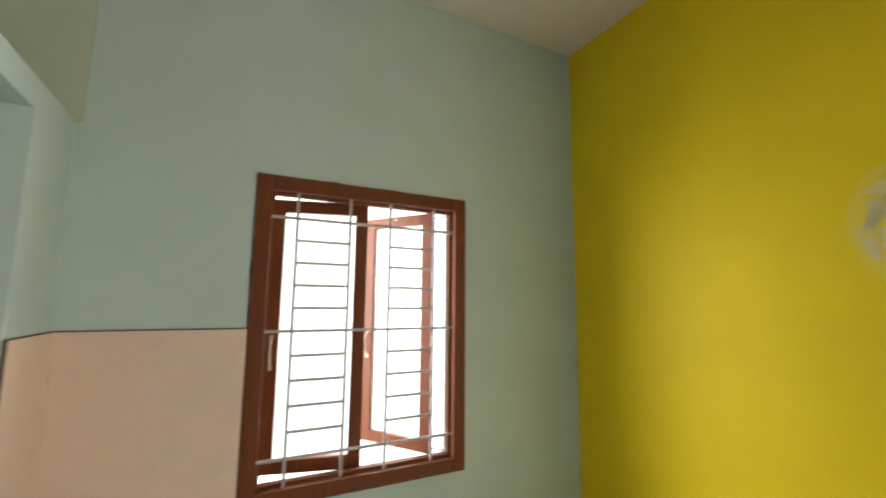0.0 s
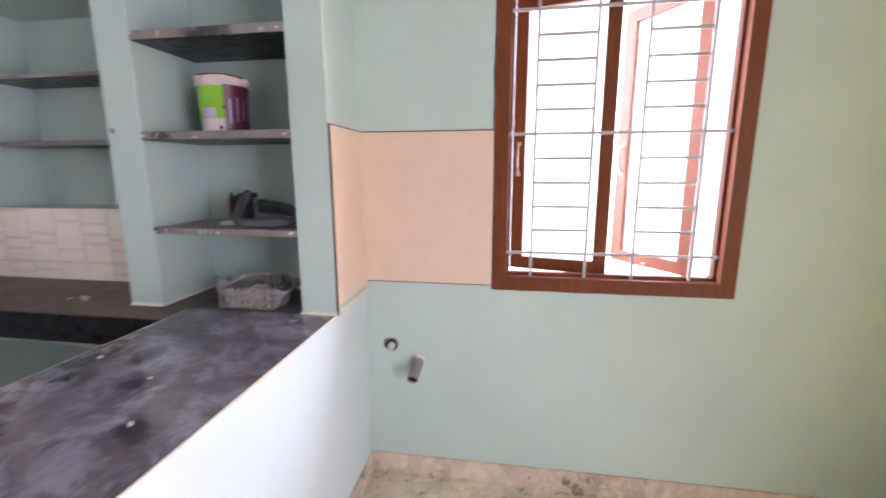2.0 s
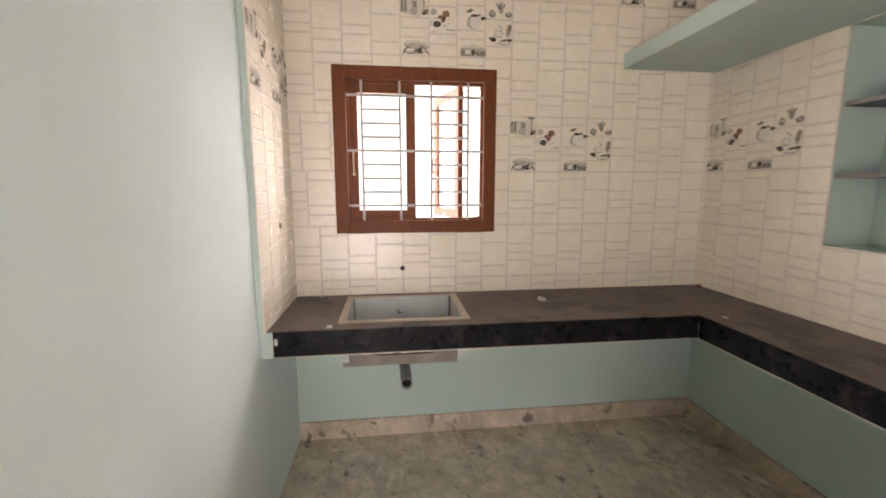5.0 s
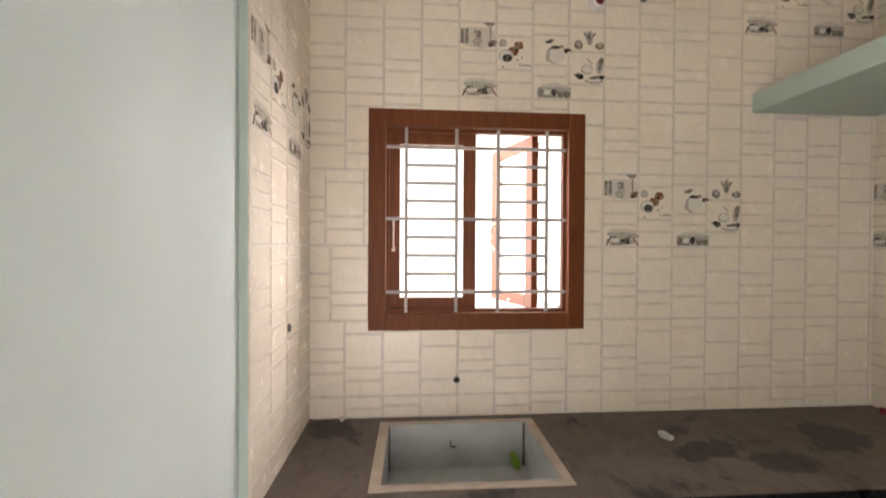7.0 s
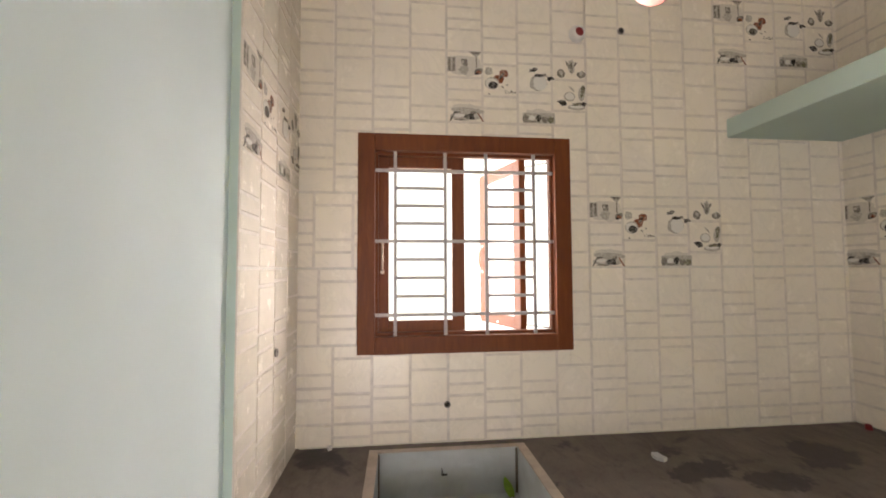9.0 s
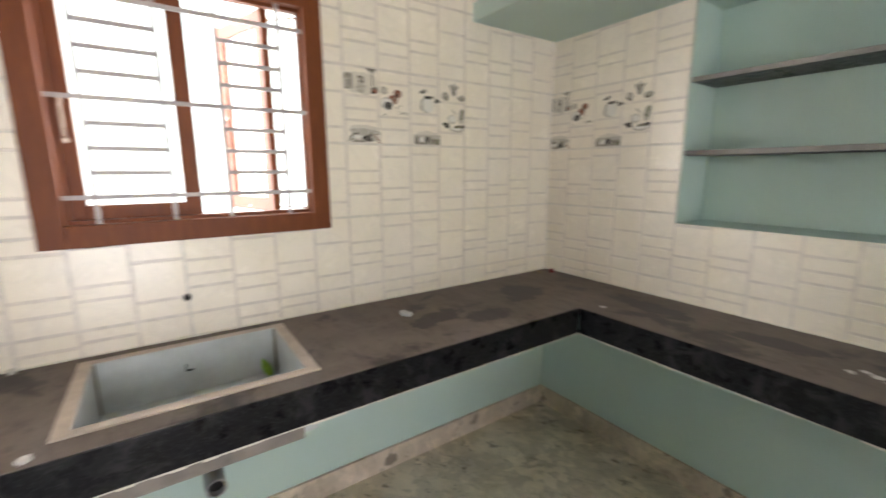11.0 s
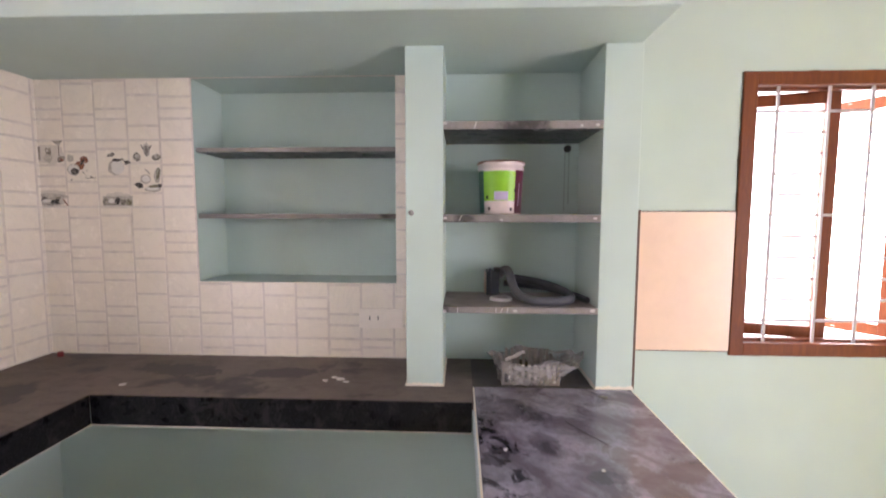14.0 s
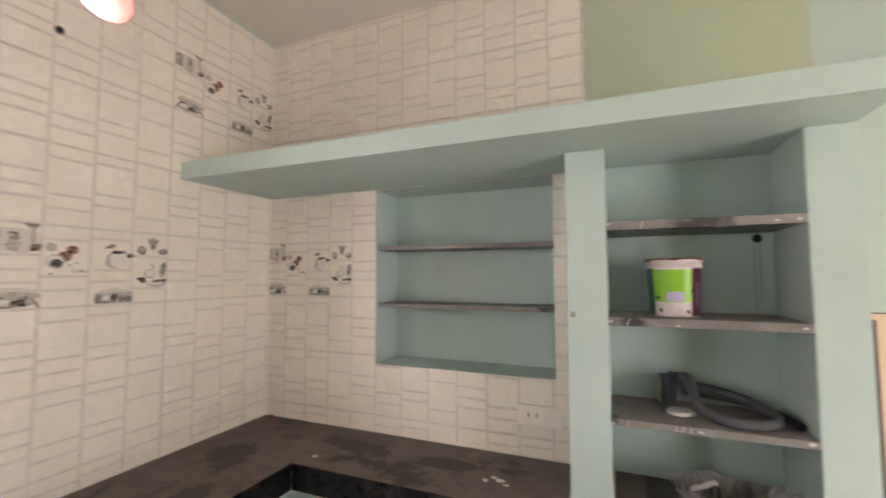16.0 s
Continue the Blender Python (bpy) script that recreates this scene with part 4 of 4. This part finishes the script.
def curve_tube(name, pts, radius, material, parent, label=""):
    cu = bpy.data.curves.new(name, "CURVE")
    cu.dimensions, cu.bevel_depth, cu.bevel_resolution, cu.resolution_u = "3D", radius, 4, 8
    sp = cu.splines.new("NURBS")
    sp.points.add(len(pts) - 1)
    for q, p in zip(sp.points, pts):
        q.co = (*p, 1)
    sp.use_endpoint_u, sp.order_u = True, 4
    ob = new(name, cu)
    cu.materials.append(material)
    ob.parent = parent
    ob.matrix_parent_inverse = parent.matrix_basis.inverted()
    return tagged(ob, label)


HOSE = plain("dark_grey_rubber", (0.030, 0.036, 0.048), 0.55, 0.0, 0.25, 25.0)
HOSE_PALE = plain("dusty_grey_rubber", (0.072, 0.076, 0.085), 0.65, 0.0, 0.25, 25.0)
fitting = thing("waste_hose", "coiled dark grey waste hose with a metal coupling on the shelf", "hose", -0.52, 1.53, 1.168)
sz = 1.168
coil = [(-0.668, 1.610, sz + 0.085), (-0.652, 1.600, sz + 0.112), (-0.634, 1.575, sz + 0.122), (-0.628, 1.535, sz + 0.095), (-0.622, 1.480, sz + 0.045), (-0.590, 1.425, sz + 0.022),
        (-0.530, 1.400, sz + 0.0175), (-0.460, 1.405, sz + 0.0175), (-0.405, 1.440, sz + 0.0175), (-0.385, 1.500, sz + 0.020), (-0.410, 1.570, sz + 0.034), (-0.470, 1.625, sz + 0.050), (-0.550, 1.642, sz + 0.064), (-0.630, 1.640, sz + 0.074)]
curve_tube("hose", coil, 0.0175, HOSE_PALE, fitting, "dusty grey ribbed hose")
coil2 = [(-0.640, 1.655, sz + 0.046), (-0.560, 1.660, sz + 0.040), (-0.470, 1.650, sz + 0.030), (-0.400, 1.600, sz + 0.020), (-0.355, 1.530, sz + 0.016), (-0.342, 1.450, sz + 0.014)]
curve_tube("hose", coil2, 0.0135, HOSE, fitting, "dark hose loop lying behind")
coupling = part("coupling", boxed((-0.722, -0.668, 1.575, 1.660, sz + 0.006, sz + 0.108), (-0.712, -0.702, 1.566, 1.575, sz + 0.010, sz + 0.122), (-0.690, -0.640, 1.585, 1.650, sz + 0.098, sz + 0.118), bevel=0.004), HOSE, fitting, "black coupling block")
part("clip", boxed((-0.729, -0.723, 1.572, 1.650, sz + 0.014, sz + 0.100), bevel=0.002), BRONZE, coupling, "bright steel clip")
part("flange", lathe(bmesh.new(), [(0.001, 0.0), (0.050, 0.0), (0.052, 0.004), (0.045, 0.012), (0.03, 0.012)], 28, Matrix.Translation((-0.668, 1.510, sz + 0.0005)) @ Matrix.Diagonal((0.9, 0.8, 1, 1))), PLASTIC_WHITE, fitting, "white plastic flange", smooth=True)

# basket in a torn plastic bag
n = Nodes("cloudy_plastic_film")
n.bsdf.inputs["Alpha"].default_value = 0.46
n.bump(n.noise(38.0, 4.0, 0.6, warp=1.0), 0.9, 0.006)
FILM = n.set(n.ramp(n.noise(22.0, 4.0), [(0.3, (0.36, 0.34, 0.32)), (0.7, (0.62, 0.60, 0.58))]), 0.22)
BASKET = plain("grey_brown_plastic", (0.17, 0.15, 0.135), 0.5, 0.0, 0.2)
STICK = plain("pale_plastic_sticks", (0.40, 0.375, 0.345), 0.5, 0.0, 0.2)
bag = thing("bagged_basket", "small slatted plastic basket in a torn cloudy bag", "basket", -0.565, 1.46, TOP)
bz = TOP + 0.001
tray = part("tray", boxed((-0.672, -0.452, 1.395, 1.545, bz, bz + 0.008), (-0.672, -0.662, 1.395, 1.545, bz + 0.008, bz + 0.075), (-0.462, -0.452, 1.395, 1.545, bz + 0.008, bz + 0.075)), BASKET, bag)
for k in range(8):
    x = -0.645 + k * 0.024
    part("slat", boxed((x, x + 0.011, 1.397, 1.405, bz + 0.008, bz + 0.078), bevel=0.002), STICK, tray)
    part("slat", boxed((x, x + 0.011, 1.535, 1.543, bz + 0.008, bz + 0.100), bevel=0.002), BASKET, tray)
random.seed(21)
noise.seed_set(3)
bm = bmesh.new()
rings = []
NB = 44
for j in range(8):
    v = j / 7
    row = []
    for k in range(NB):
        t = 2 * math.pi * k / NB
        c, s_ = math.cos(t), math.sin(t)
        f = 1 / max(abs(c), abs(s_))
        f = 0.45 * f + 0.55
        flare = 1.0 + 0.38 * v * v
        x = -0.558 + 0.118 * f * c * flare + 0.05 * v * max(0, c) * v
        y = 1.468 + 0.082 * f * s_ * (1 + 0.12 * v)
        up = bz + 0.002 + 0.098 * v + (0.035 * noise.noise((k * 0.35, 1.7, 0.0)) * v)
        w = 0.016 * noise.noise((x * 45, y * 45, v * 6)) + 0.008 * noise.noise((x * 110, y * 110, v * 9))
        row.append(bm.verts.new((x + w * c, y + w * s_, up)))
    rings.append(row)
for lo, hi in zip(rings, rings[1:]):
    for k in range(NB):
        q = (k + 1) % NB
        bm.faces.new((lo[k], lo[q], hi[q], hi[k]))
part("bag", bm, FILM, bag, "crumpled torn clear plastic bag", smooth=False)
bm = bmesh.new()
sheet = [[bm.verts.new((-0.655 + 0.075 * i / 5, 1.42 + 0.035 * j / 3, bz + 0.083 + 0.035 * i / 5 + 0.008 * noise.noise((i * 0.9, j * 0.8, 2)))) for j in range(4)] for i in range(6)]
for i in range(5):
    for j in range(3):
        bm.faces.new((sheet[i][j], sheet[i + 1][j], sheet[i + 1][j + 1], sheet[i][j + 1]))
part("paper_scrap", bm, PLASTIC_WHITE, bag, "white crumpled paper scrap")

# green leaf scrap leaning in the sink
LEAF = plain("fresh_green_leaf", (0.30, 0.52, 0.06), 0.5, 0.0, 0.25, 60.0)
bm = bmesh.new()
rows_ = []
for k in range(7):
    v = k / 6
    half = 0.016 * math.sin(math.pi * (0.15 + 0.80 * v)) + 0.001
    y, z, x = 0.090 - 0.020 * v, 0.692 + 0.060 * v, -2.640 - 0.030 * v
    rows_.append([bm.verts.new((x, y - half, z)), bm.verts.new((x - 0.004, y, z + 0.002)), bm.verts.new((x, y + half, z))])
for lo, hi in zip(rows_, rows_[1:]):
    for k in range(2):
        bm.faces.new((lo[k], lo[k + 1], hi[k + 1], hi[k]))
bmesh.ops.solidify(bm, geom=bm.faces[:], thickness=0.0012)
tagged(new("leaf_scrap", mesh_of("leaf_scrap", bm, LEAF)), "fresh green leaf scrap standing in the sink", "litter")

# ---- litter on counter ----
def scrap(x, y, size, material, label, seed, thick=0.0015, top=TOP + 0.0012, name="paint_flake"):
    random.seed(seed)
    bm = bmesh.new()
    count = random.randint(5, 8)
    pts = [(x + size * random.uniform(0.5, 1.0) * math.cos(2 * math.pi * k / count), y + size * random.uniform(0.3, 0.8) * math.sin(2 * math.pi * k / count)) for k in range(count)]
    extrude_outline(bm, pts, top, top + thick)
    return tagged(new(name, mesh_of(name, bm, material)), label, "litter", "litter on the counter")


scrap(-1.305, 1.425, 0.026, PLASTER, "pale dried plaster flake on the granite", 1)
scrap(-1.360, 1.405, 0.019, PLASTER, "pale dried plaster flake on the granite", 2)
scrap(-1.275, 1.395, 0.016, PLASTER, "pale dried plaster flake on the granite", 3)
scrap(-1.335, 1.440, 0.020, PLASTER, "pale dried plaster flake on the granite", 4)
scrap(-2.520, 0.594, 0.036, SINK, "grey cement crumb on the counter", 5, 0.012)
scrap(-2.200, -0.466, 0.021, PLASTER, "pale stone chip beside the sink", 6, 0.006)
scrap(-2.735, -0.590, 0.016, PLASTER, "white putty crumb against the tiles", 7, 0.012)
scrap(-2.665, 1.630, 0.022, RED, "small red plastic scrap in the counter corner", 8, 0.02)
scrap(-0.342, 0.685, 0.008, PLASTER, "pinkish plaster crumb on the peninsula", 9, 0.005, TOP + 0.0015)
scrap(-0.466, 0.862, 0.007, PLASTER, "white paint sliver on the peninsula", 10, 0.003, TOP + 0.0015)
scrap(-0.632, 0.650, 0.007, PLASTER, "white paint speck on the peninsula", 12, 0.003, TOP + 0.0015)
scrap(-0.705, 0.946, 0.008, PLASTER, "white paint speck on the peninsula", 13, 0.003, TOP + 0.0015)
scrap(-0.320, 1.300, 0.022, SLAB, "dark grit crumb on the peninsula", 14, 0.003, TOP + 0.0015)
scrap(-2.120, 1.330, 0.020, PLASTER, "pale putty smear on the counter", 15)
twig = thing("wire_scrap", "thin dark wire scrap on the peninsula", "litter", -0.5, 0.95, TOP)
curve_tube("wire", [(-0.500, 1.115, TOP + 0.002), (-0.475, 1.075, TOP + 0.003), (-0.445, 1.030, TOP + 0.002), (-0.415, 0.985, TOP + 0.003)], 0.0009, DARK, twig)
tagged(new("wire_scrap", mesh_of("wire_scrap", boxed((-2.6805, -2.676, -0.170, -0.166, 0.772, 0.794), (-2.6805, -2.672, -0.170, -0.148, 0.770, 0.774), bevel=0.001), DARK)), "short bent dark wire end sticking to the sink wall", "litter")

# ---- wall tiles ----
COLS = ((0.0, 0.37, 0.54, 0.69, 1.0), (0.0, 0.17, 0.62, 0.79, 1.0), (0.0, 0.13, 0.54, 0.69, 1.0), (0.0, 0.34, 0.79, 1.0))
TW, TH, GAP = 0.6, 0.3, 0.0048


def tile_cells():
    out = []
    for c, cuts in enumerate(COLS):
        for a, b in zip(cuts, cuts[1:]):
            out.append((c * 0.15 + GAP, (c + 1) * 0.15 - GAP, TH * (1 - b) + GAP, TH * (1 - a) - GAP))
    return out


CELLS = tile_cells()


def round_cut(rects, u, v, r):
    """Takes a round hole out of rectangles, in thin strips."""
    out = []
    for u0, u1, v0, v1 in rects:
        if u0 > u + r or u1 < u - r or v0 > v + r or v1 < v - r:
            out.append((u0, u1, v0, v1))
            continue
        steps = max(1, int((u1 - u0) / 0.006))
        for k in range(steps):
            a, b = u0 + (u1 - u0) * k / steps, u0 + (u1 - u0) * (k + 1) / steps
            d = r * r - ((a + b) / 2 - u) ** 2
            if d <= 0:
                out.append((a, b, v0, v1))
                continue
            d = math.sqrt(d)
            out += [q for q in ((a, b, v0, min(v1, v - d)), (a, b, max(v0, v + d), v1)) if q[3] - q[2] > 0.001]
    return out


def tile_mesh(cells, plates):
    bm = bmesh.new()
    for u0, u1, v0, v1 in plates:
        box(bm, u0, u1, v0, v1, -0.003, 0.0022)
    n = len(bm.faces)
    for u0, u1, v0, v1 in cells:
        if u1 - u0 < 0.003 or v1 - v0 < 0.003:
            continue
        e = min(0.0012, (u1 - u0) / 4, (v1 - v0) / 4)
        lo = [bm.verts.new(p) for p in ((u0, v0, 0.0020), (u1, v0, 0.0020), (u1, v1, 0.0020), (u0, v1, 0.0020))]
        hi = [bm.verts.new(p) for p in ((u0 + e, v0 + e, 0.0042), (u1 - e, v0 + e, 0.0042), (u1 - e, v1 - e, 0.0042), (u0 + e, v1 - e, 0.0042))]
        bm.faces.new(hi)
        for k in range(4):
            bm.faces.new((lo[k], lo[(k + 1) % 4], hi[(k + 1) % 4], hi[k]))
    for f in list(bm.faces)[n:]:
        f.material_index = 1
    me = bpy.data.meshes.new("tile")
    bm.normal_update()
    bm.to_mesh(me)
    bm.free()
    me.materials.append(JOINT)
    me.materials.append(TILE)
    return me


FULL = tile_mesh(CELLS, [(0.0004, TW - 0.0004, 0.0004, TH - 0.0004)])

# printed kitchen motifs on the picture tiles
def ink(name, rgb, vary):
    """Watercolour-like print: pigment that thins out to the cream glaze in mottles."""
    n = Nodes(name)
    mottle = n.noise(130.0, 4.0, 0.7)
    wash = n.noise(45.0, 3.0, 0.6)
    col = n.ramp(mottle, [(0.3, times(rgb, 1 - vary)), (0.7, times(rgb, 1 + vary))])
    thin = n.ramp(n.mix(0.5, mottle, wash), [(0.48, 0.0), (0.64, 0.5)])
    return n.set(n.mix(thin, col, (0.72, 0.67, 0.60)), 0.22)


INK = [ink(nm, c, v) for nm, c, v in (("print_light_grey", (0.43, 0.40, 0.355), 0.25), ("print_mid_grey", (0.20, 0.18, 0.155), 0.5), ("print_black", (0.03, 0.027, 0.024), 0.5), ("print_rust_brown", (0.21, 0.065, 0.030), 0.35), ("print_white", (0.72, 0.70, 0.66), 0.06), ("print_olive", (0.16, 0.15, 0.10), 0.5), ("print_wash", (0.63, 0.59, 0.53), 0.08))]


def print_mesh():
    bm = bmesh.new()
    rng = random.Random(5)
    layer = [0.0046]

    def place(px, py):
        return ((px - 90) / 715 * TW, TH - (py - 42) / 370 * TH)

    def blob(px, py, rx, ry, ink, ragged=0.12, sides=14, rot=0.0):
        layer[0] += 0.00002
        vs = []
        for k in range(sides):
            t = 2 * math.pi * k / sides
            q = 1 + rng.uniform(-ragged, ragged)
            dx, dy = rx * q * math.cos(t), ry * q * math.sin(t)
            x, y = place(px + dx * math.cos(rot) - dy * math.sin(rot), py + dx * math.sin(rot) + dy * math.cos(rot))
            vs.append(bm.verts.new((x, y, layer[0])))
        vs.reverse()
        f = bm.faces.new(vs)
        f.material_index = ink

    def quad(pts, ink):
        layer[0] += 0.00002
        f = bm.faces.new(list(reversed([bm.verts.new((*place(*p), layer[0])) for p in pts])))
        f.material_index = ink

    # soft background washes
    for q in ((96, 62, 268, 172), (140, 100, 268, 170), (470, 330, 640, 406), (110, 318, 268, 360)):
        blob((q[0] + q[2]) / 2, (q[1] + q[3]) / 2, (q[2] - q[0]) / 2, (q[3] - q[1]) / 2, 6, 0.10, 22)
    # glasses and jars
    quad([(94, 75), (136, 72), (136, 150), (94, 152)], 0)
    quad([(98, 78), (110, 78), (110, 150), (98, 150)], 1)
    quad([(120, 80), (131, 78), (131, 146), (120, 148)], 1)
    blob(178, 102, 18, 22, 1, 0.2)
    blob(175, 140, 26, 24, 0, 0.2)
    blob(172, 98, 8, 8, 0, 0.1)
    quad([(200, 43), (266, 43), (242, 72), (236, 72)], 0)
    quad([(206, 43), (262, 43), (248, 56), (222, 56)], 1)
    quad([(236, 72), (242, 72), (242, 128), (236, 128)], 1)
    blob(250, 145, 20, 19, 1, 0.25)
    blob(250, 150, 14, 9, 3, 0.3)
    blob(240, 158, 10, 6, 2, 0.3)
    # coffee cup with beans
    blob(300, 140, 20, 18, 0, 0.25)
    blob(352, 180, 26, 24, 3, 0.12)
    blob(377, 150, 25, 22, 3, 0.12)
    blob(366, 164, 6, 22, 2, 0.2, rot=0.6)
    blob(316, 204, 36, 32, 0, 0.05)
    blob(316, 204, 31, 27, 4, 0.05)
    blob(322, 213, 24, 19, 2, 0.06)
    blob(393, 210, 4, 4, 2)
    blob(302, 260, 5, 4, 2)
    blob(371, 222, 9, 3, 1, rot=0.6)
    # milk jug with anise
    blob(528, 124, 22, 9, 2, 0.45, rot=-0.3)
    blob(540, 118, 8, 8, 1, 0.4)
    blob(556, 190, 44, 44, 0, 0.06)
    blob(562, 192, 37, 40, 4, 0.05)
    blob(520, 200, 10, 24, 0, 0.1)
    blob(558, 152, 26, 9, 2, 0.15)
    blob(590, 146, 12, 6, 1, 0.4)
    blob(617, 165, 17, 12, 2, 0.45)
    quad([(580, 148), (606, 156), (606, 160), (580, 152)], 1)
    # tea pots
    blob(675, 134, 22, 23, 1, 0.18)
    blob(675, 130, 12, 12, 0, 0.2)
    blob(728, 96, 20, 38, 0, 0.15)
    blob(728, 100, 9, 34, 1, 0.25)
    blob(708, 84, 5, 18, 1, 0.2, rot=-0.5)
    blob(749, 84, 5, 18, 1, 0.2, rot=0.5)
    blob(780, 138, 25, 20, 1, 0.15)
    blob(780, 132, 8, 16, 0, 0.2)
    # pitcher and saucer
    blob(752, 312, 48, 17, 0, 0.08)
    blob(752, 308, 40, 11, 4, 0.08)
    blob(716, 258, 30, 25, 0, 0.08)
    blob(718, 256, 24, 20, 4, 0.08)
    blob(782, 236, 20, 42, 0, 0.12, rot=0.15)
    blob(786, 226, 11, 30, 5, 0.3, rot=0.15)
    blob(728, 215, 22, 5, 0, 0.2, rot=0.8)
    blob(683, 294, 26, 14, 2, 0.5)
    blob(766, 298, 34, 9, 5, 0.35)
    blob(790, 296, 14, 12, 2, 0.4)
    # spice spoons
    blob(190, 352, 76, 20, 0, 0.25)
    blob(180, 384, 78, 20, 0, 0.08)
    quad([(102, 407), (126, 362), (133, 362), (110, 407)], 2)
    quad([(240, 362), (247, 362), (276, 407), (266, 407)], 3)
    blob(150, 378, 26, 9, 4, 0.2)
    blob(140, 362, 14, 5, 2, 0.4)
    blob(205, 384, 24, 16, 2, 0.35)
    blob(220, 362, 16, 8, 1, 0.3)
    blob(160, 400, 34, 4, 1, 0.3)
    # shelf of pots
    quad([(472, 352), (638, 350), (638, 406), (472, 406)], 0)
    blob(486, 384, 15, 20, 1, 0.2)
    blob(520, 378, 18, 14, 4, 0.2)
    blob(552, 376, 14, 18, 2, 0.3)
    blob(585, 384, 18, 16, 1, 0.25)
    blob(618, 386, 20, 16, 5, 0.3)
    blob(520, 398, 30, 6, 1, 0.3)
    me = bpy.data.meshes.new("printed_picture")
    bm.to_mesh(me)
    bm.free()
    for mat in INK:
        me.materials.append(mat)
    return me


PRINT = print_mesh()
WORD = bpy.data.curves.new("lettering", "FONT")
WORD.body, WORD.size, WORD.extrude = "Coffee", 0.0185, 0.00005
WORD.materials.append(INK[2])


def tiled(name, wall_m, u0, v0, nu, nv, bounds, holes, rounds, pictures, label, shifts={}):
    """Lays tiles over a part of a wall; wall_m maps across, up and proud to the room."""
    field = thing(name, label, "wall tiles", *(wall_m @ Vector((u0, v0, 0))), kind="structure")
    a, b, c, d = bounds
    for i in range(nu):
        for j in range(nv):
            tu, tv = u0 + i * TW + shifts.get((i, j), 0.0), v0 + j * TH
            whole = tu >= a - 1e-6 and tu + TW <= b + 1e-6 and tv >= c - 1e-6 and tv + TH <= d + 1e-6
            cut = [h for h in holes if h[0] < tu + TW and h[1] > tu and h[2] < tv + TH and h[3] > tv]
            curved = [q for q in rounds if abs(q[0] - tu - TW / 2) < TW / 2 + q[2] and abs(q[1] - tv - TH / 2) < TH / 2 + q[2]]
            if whole and not cut and not curved:
                me = FULL
            else:
                sets = []
                for rects in (CELLS, [(0.0004, TW - 0.0004, 0.0004, TH - 0.0004)]):
                    rr = [(max(p, a - tu), min(q, b - tu), max(r, c - tv), min(s, d - tv)) for p, q, r, s in rects]
                    rr = [q for q in rr if q[1] > q[0] and q[3] > q[2]]
                    for h in cut:
                        rr = minus(rr, (h[0] - tu, h[1] - tu, h[2] - tv, h[3] - tv))
                    for q in curved:
                        rr = round_cut(rr, q[0] - tu, q[1] - tv, q[2])
                    sets.append(rr)
                if not sets[1]:
                    continue
                me = tile_mesh(*sets)
            ob = new("tile", me)
            ob.parent = field
            ob.matrix_parent_inverse = field.matrix_basis.inverted()
            ob.matrix_basis = wall_m @ Matrix.Translation((tu, tv, 0))
            if (i, j) in pictures:
                pic = new("printed_picture", PRINT)
                word = new("lettering", WORD)
                for o, off in ((pic, Matrix()), (word, Matrix.Translation((0.243, 0.128, 0.0056)))):
                    o.parent = ob
                    o.matrix_parent_inverse = (field.matrix_basis.inverted() @ ob.matrix_basis).inverted() @ field.matrix_basis.inverted()
                    o.matrix_basis = ob.matrix_basis @ off
                ob["label"] = "cream tile printed with coffee cups and jars"
    return field


WEST = Matrix(((0, 0, 1, XW), (1, 0, 0, 0), (0, 1, 0, 0), (0, 0, 0, 1)))
NORTH = Matrix(((1, 0, 0, 0), (0, 0, -1, YN), (0, 1, 0, 0), (0, 0, 0, 1)))
SOUTH = Matrix(((-1, 0, 0, 0), (0, 0, 1, YS + 0.023), (0, 1, 0, 0), (0, 0, 0, 1)))
CREAM_TILES = "cream glazed kitchen wall tiles with block pattern"
tiled("wall_tiles_west", WEST, -0.734, 0.645, 5, 8, (YS + 0.023, YN, TOP, CEIL), [(W2[0] + 0.01, W2[1] - 0.01, W2[2] + 0.01, W2[3] - 0.01)], [VENT], {(2, 3), (1, 5), (3, 6)}, CREAM_TILES + " beside the window", {(0, 2): -0.056, (0, 3): -0.076})
tiled("wall_tiles_north", NORTH, -2.782, 0.645, 3, 5, (XW, -1.036, TOP, 2.115), [NICHE], [], {(0, 3)}, CREAM_TILES + " round the niche")
tiled("wall_tiles_north_upper", NORTH, -2.782, 2.145, 4, 4, (XW, -0.970, 2.197, CEIL), [], [], set(), CREAM_TILES + " above the loft slab")
tiled("wall_tiles_south", SOUTH, 2.150, 0.645, 2, 8, (2.150, -XW, TOP, CEIL), [], [], {(0, 4)}, CREAM_TILES + " on the side wall")
setting("tile_backing", boxed((XW, -2.150, YS, YS + 0.022, TOP, CEIL), bevel=0.002), MINT, "thick mint-painted plaster edge under the side wall tiles", "wall")
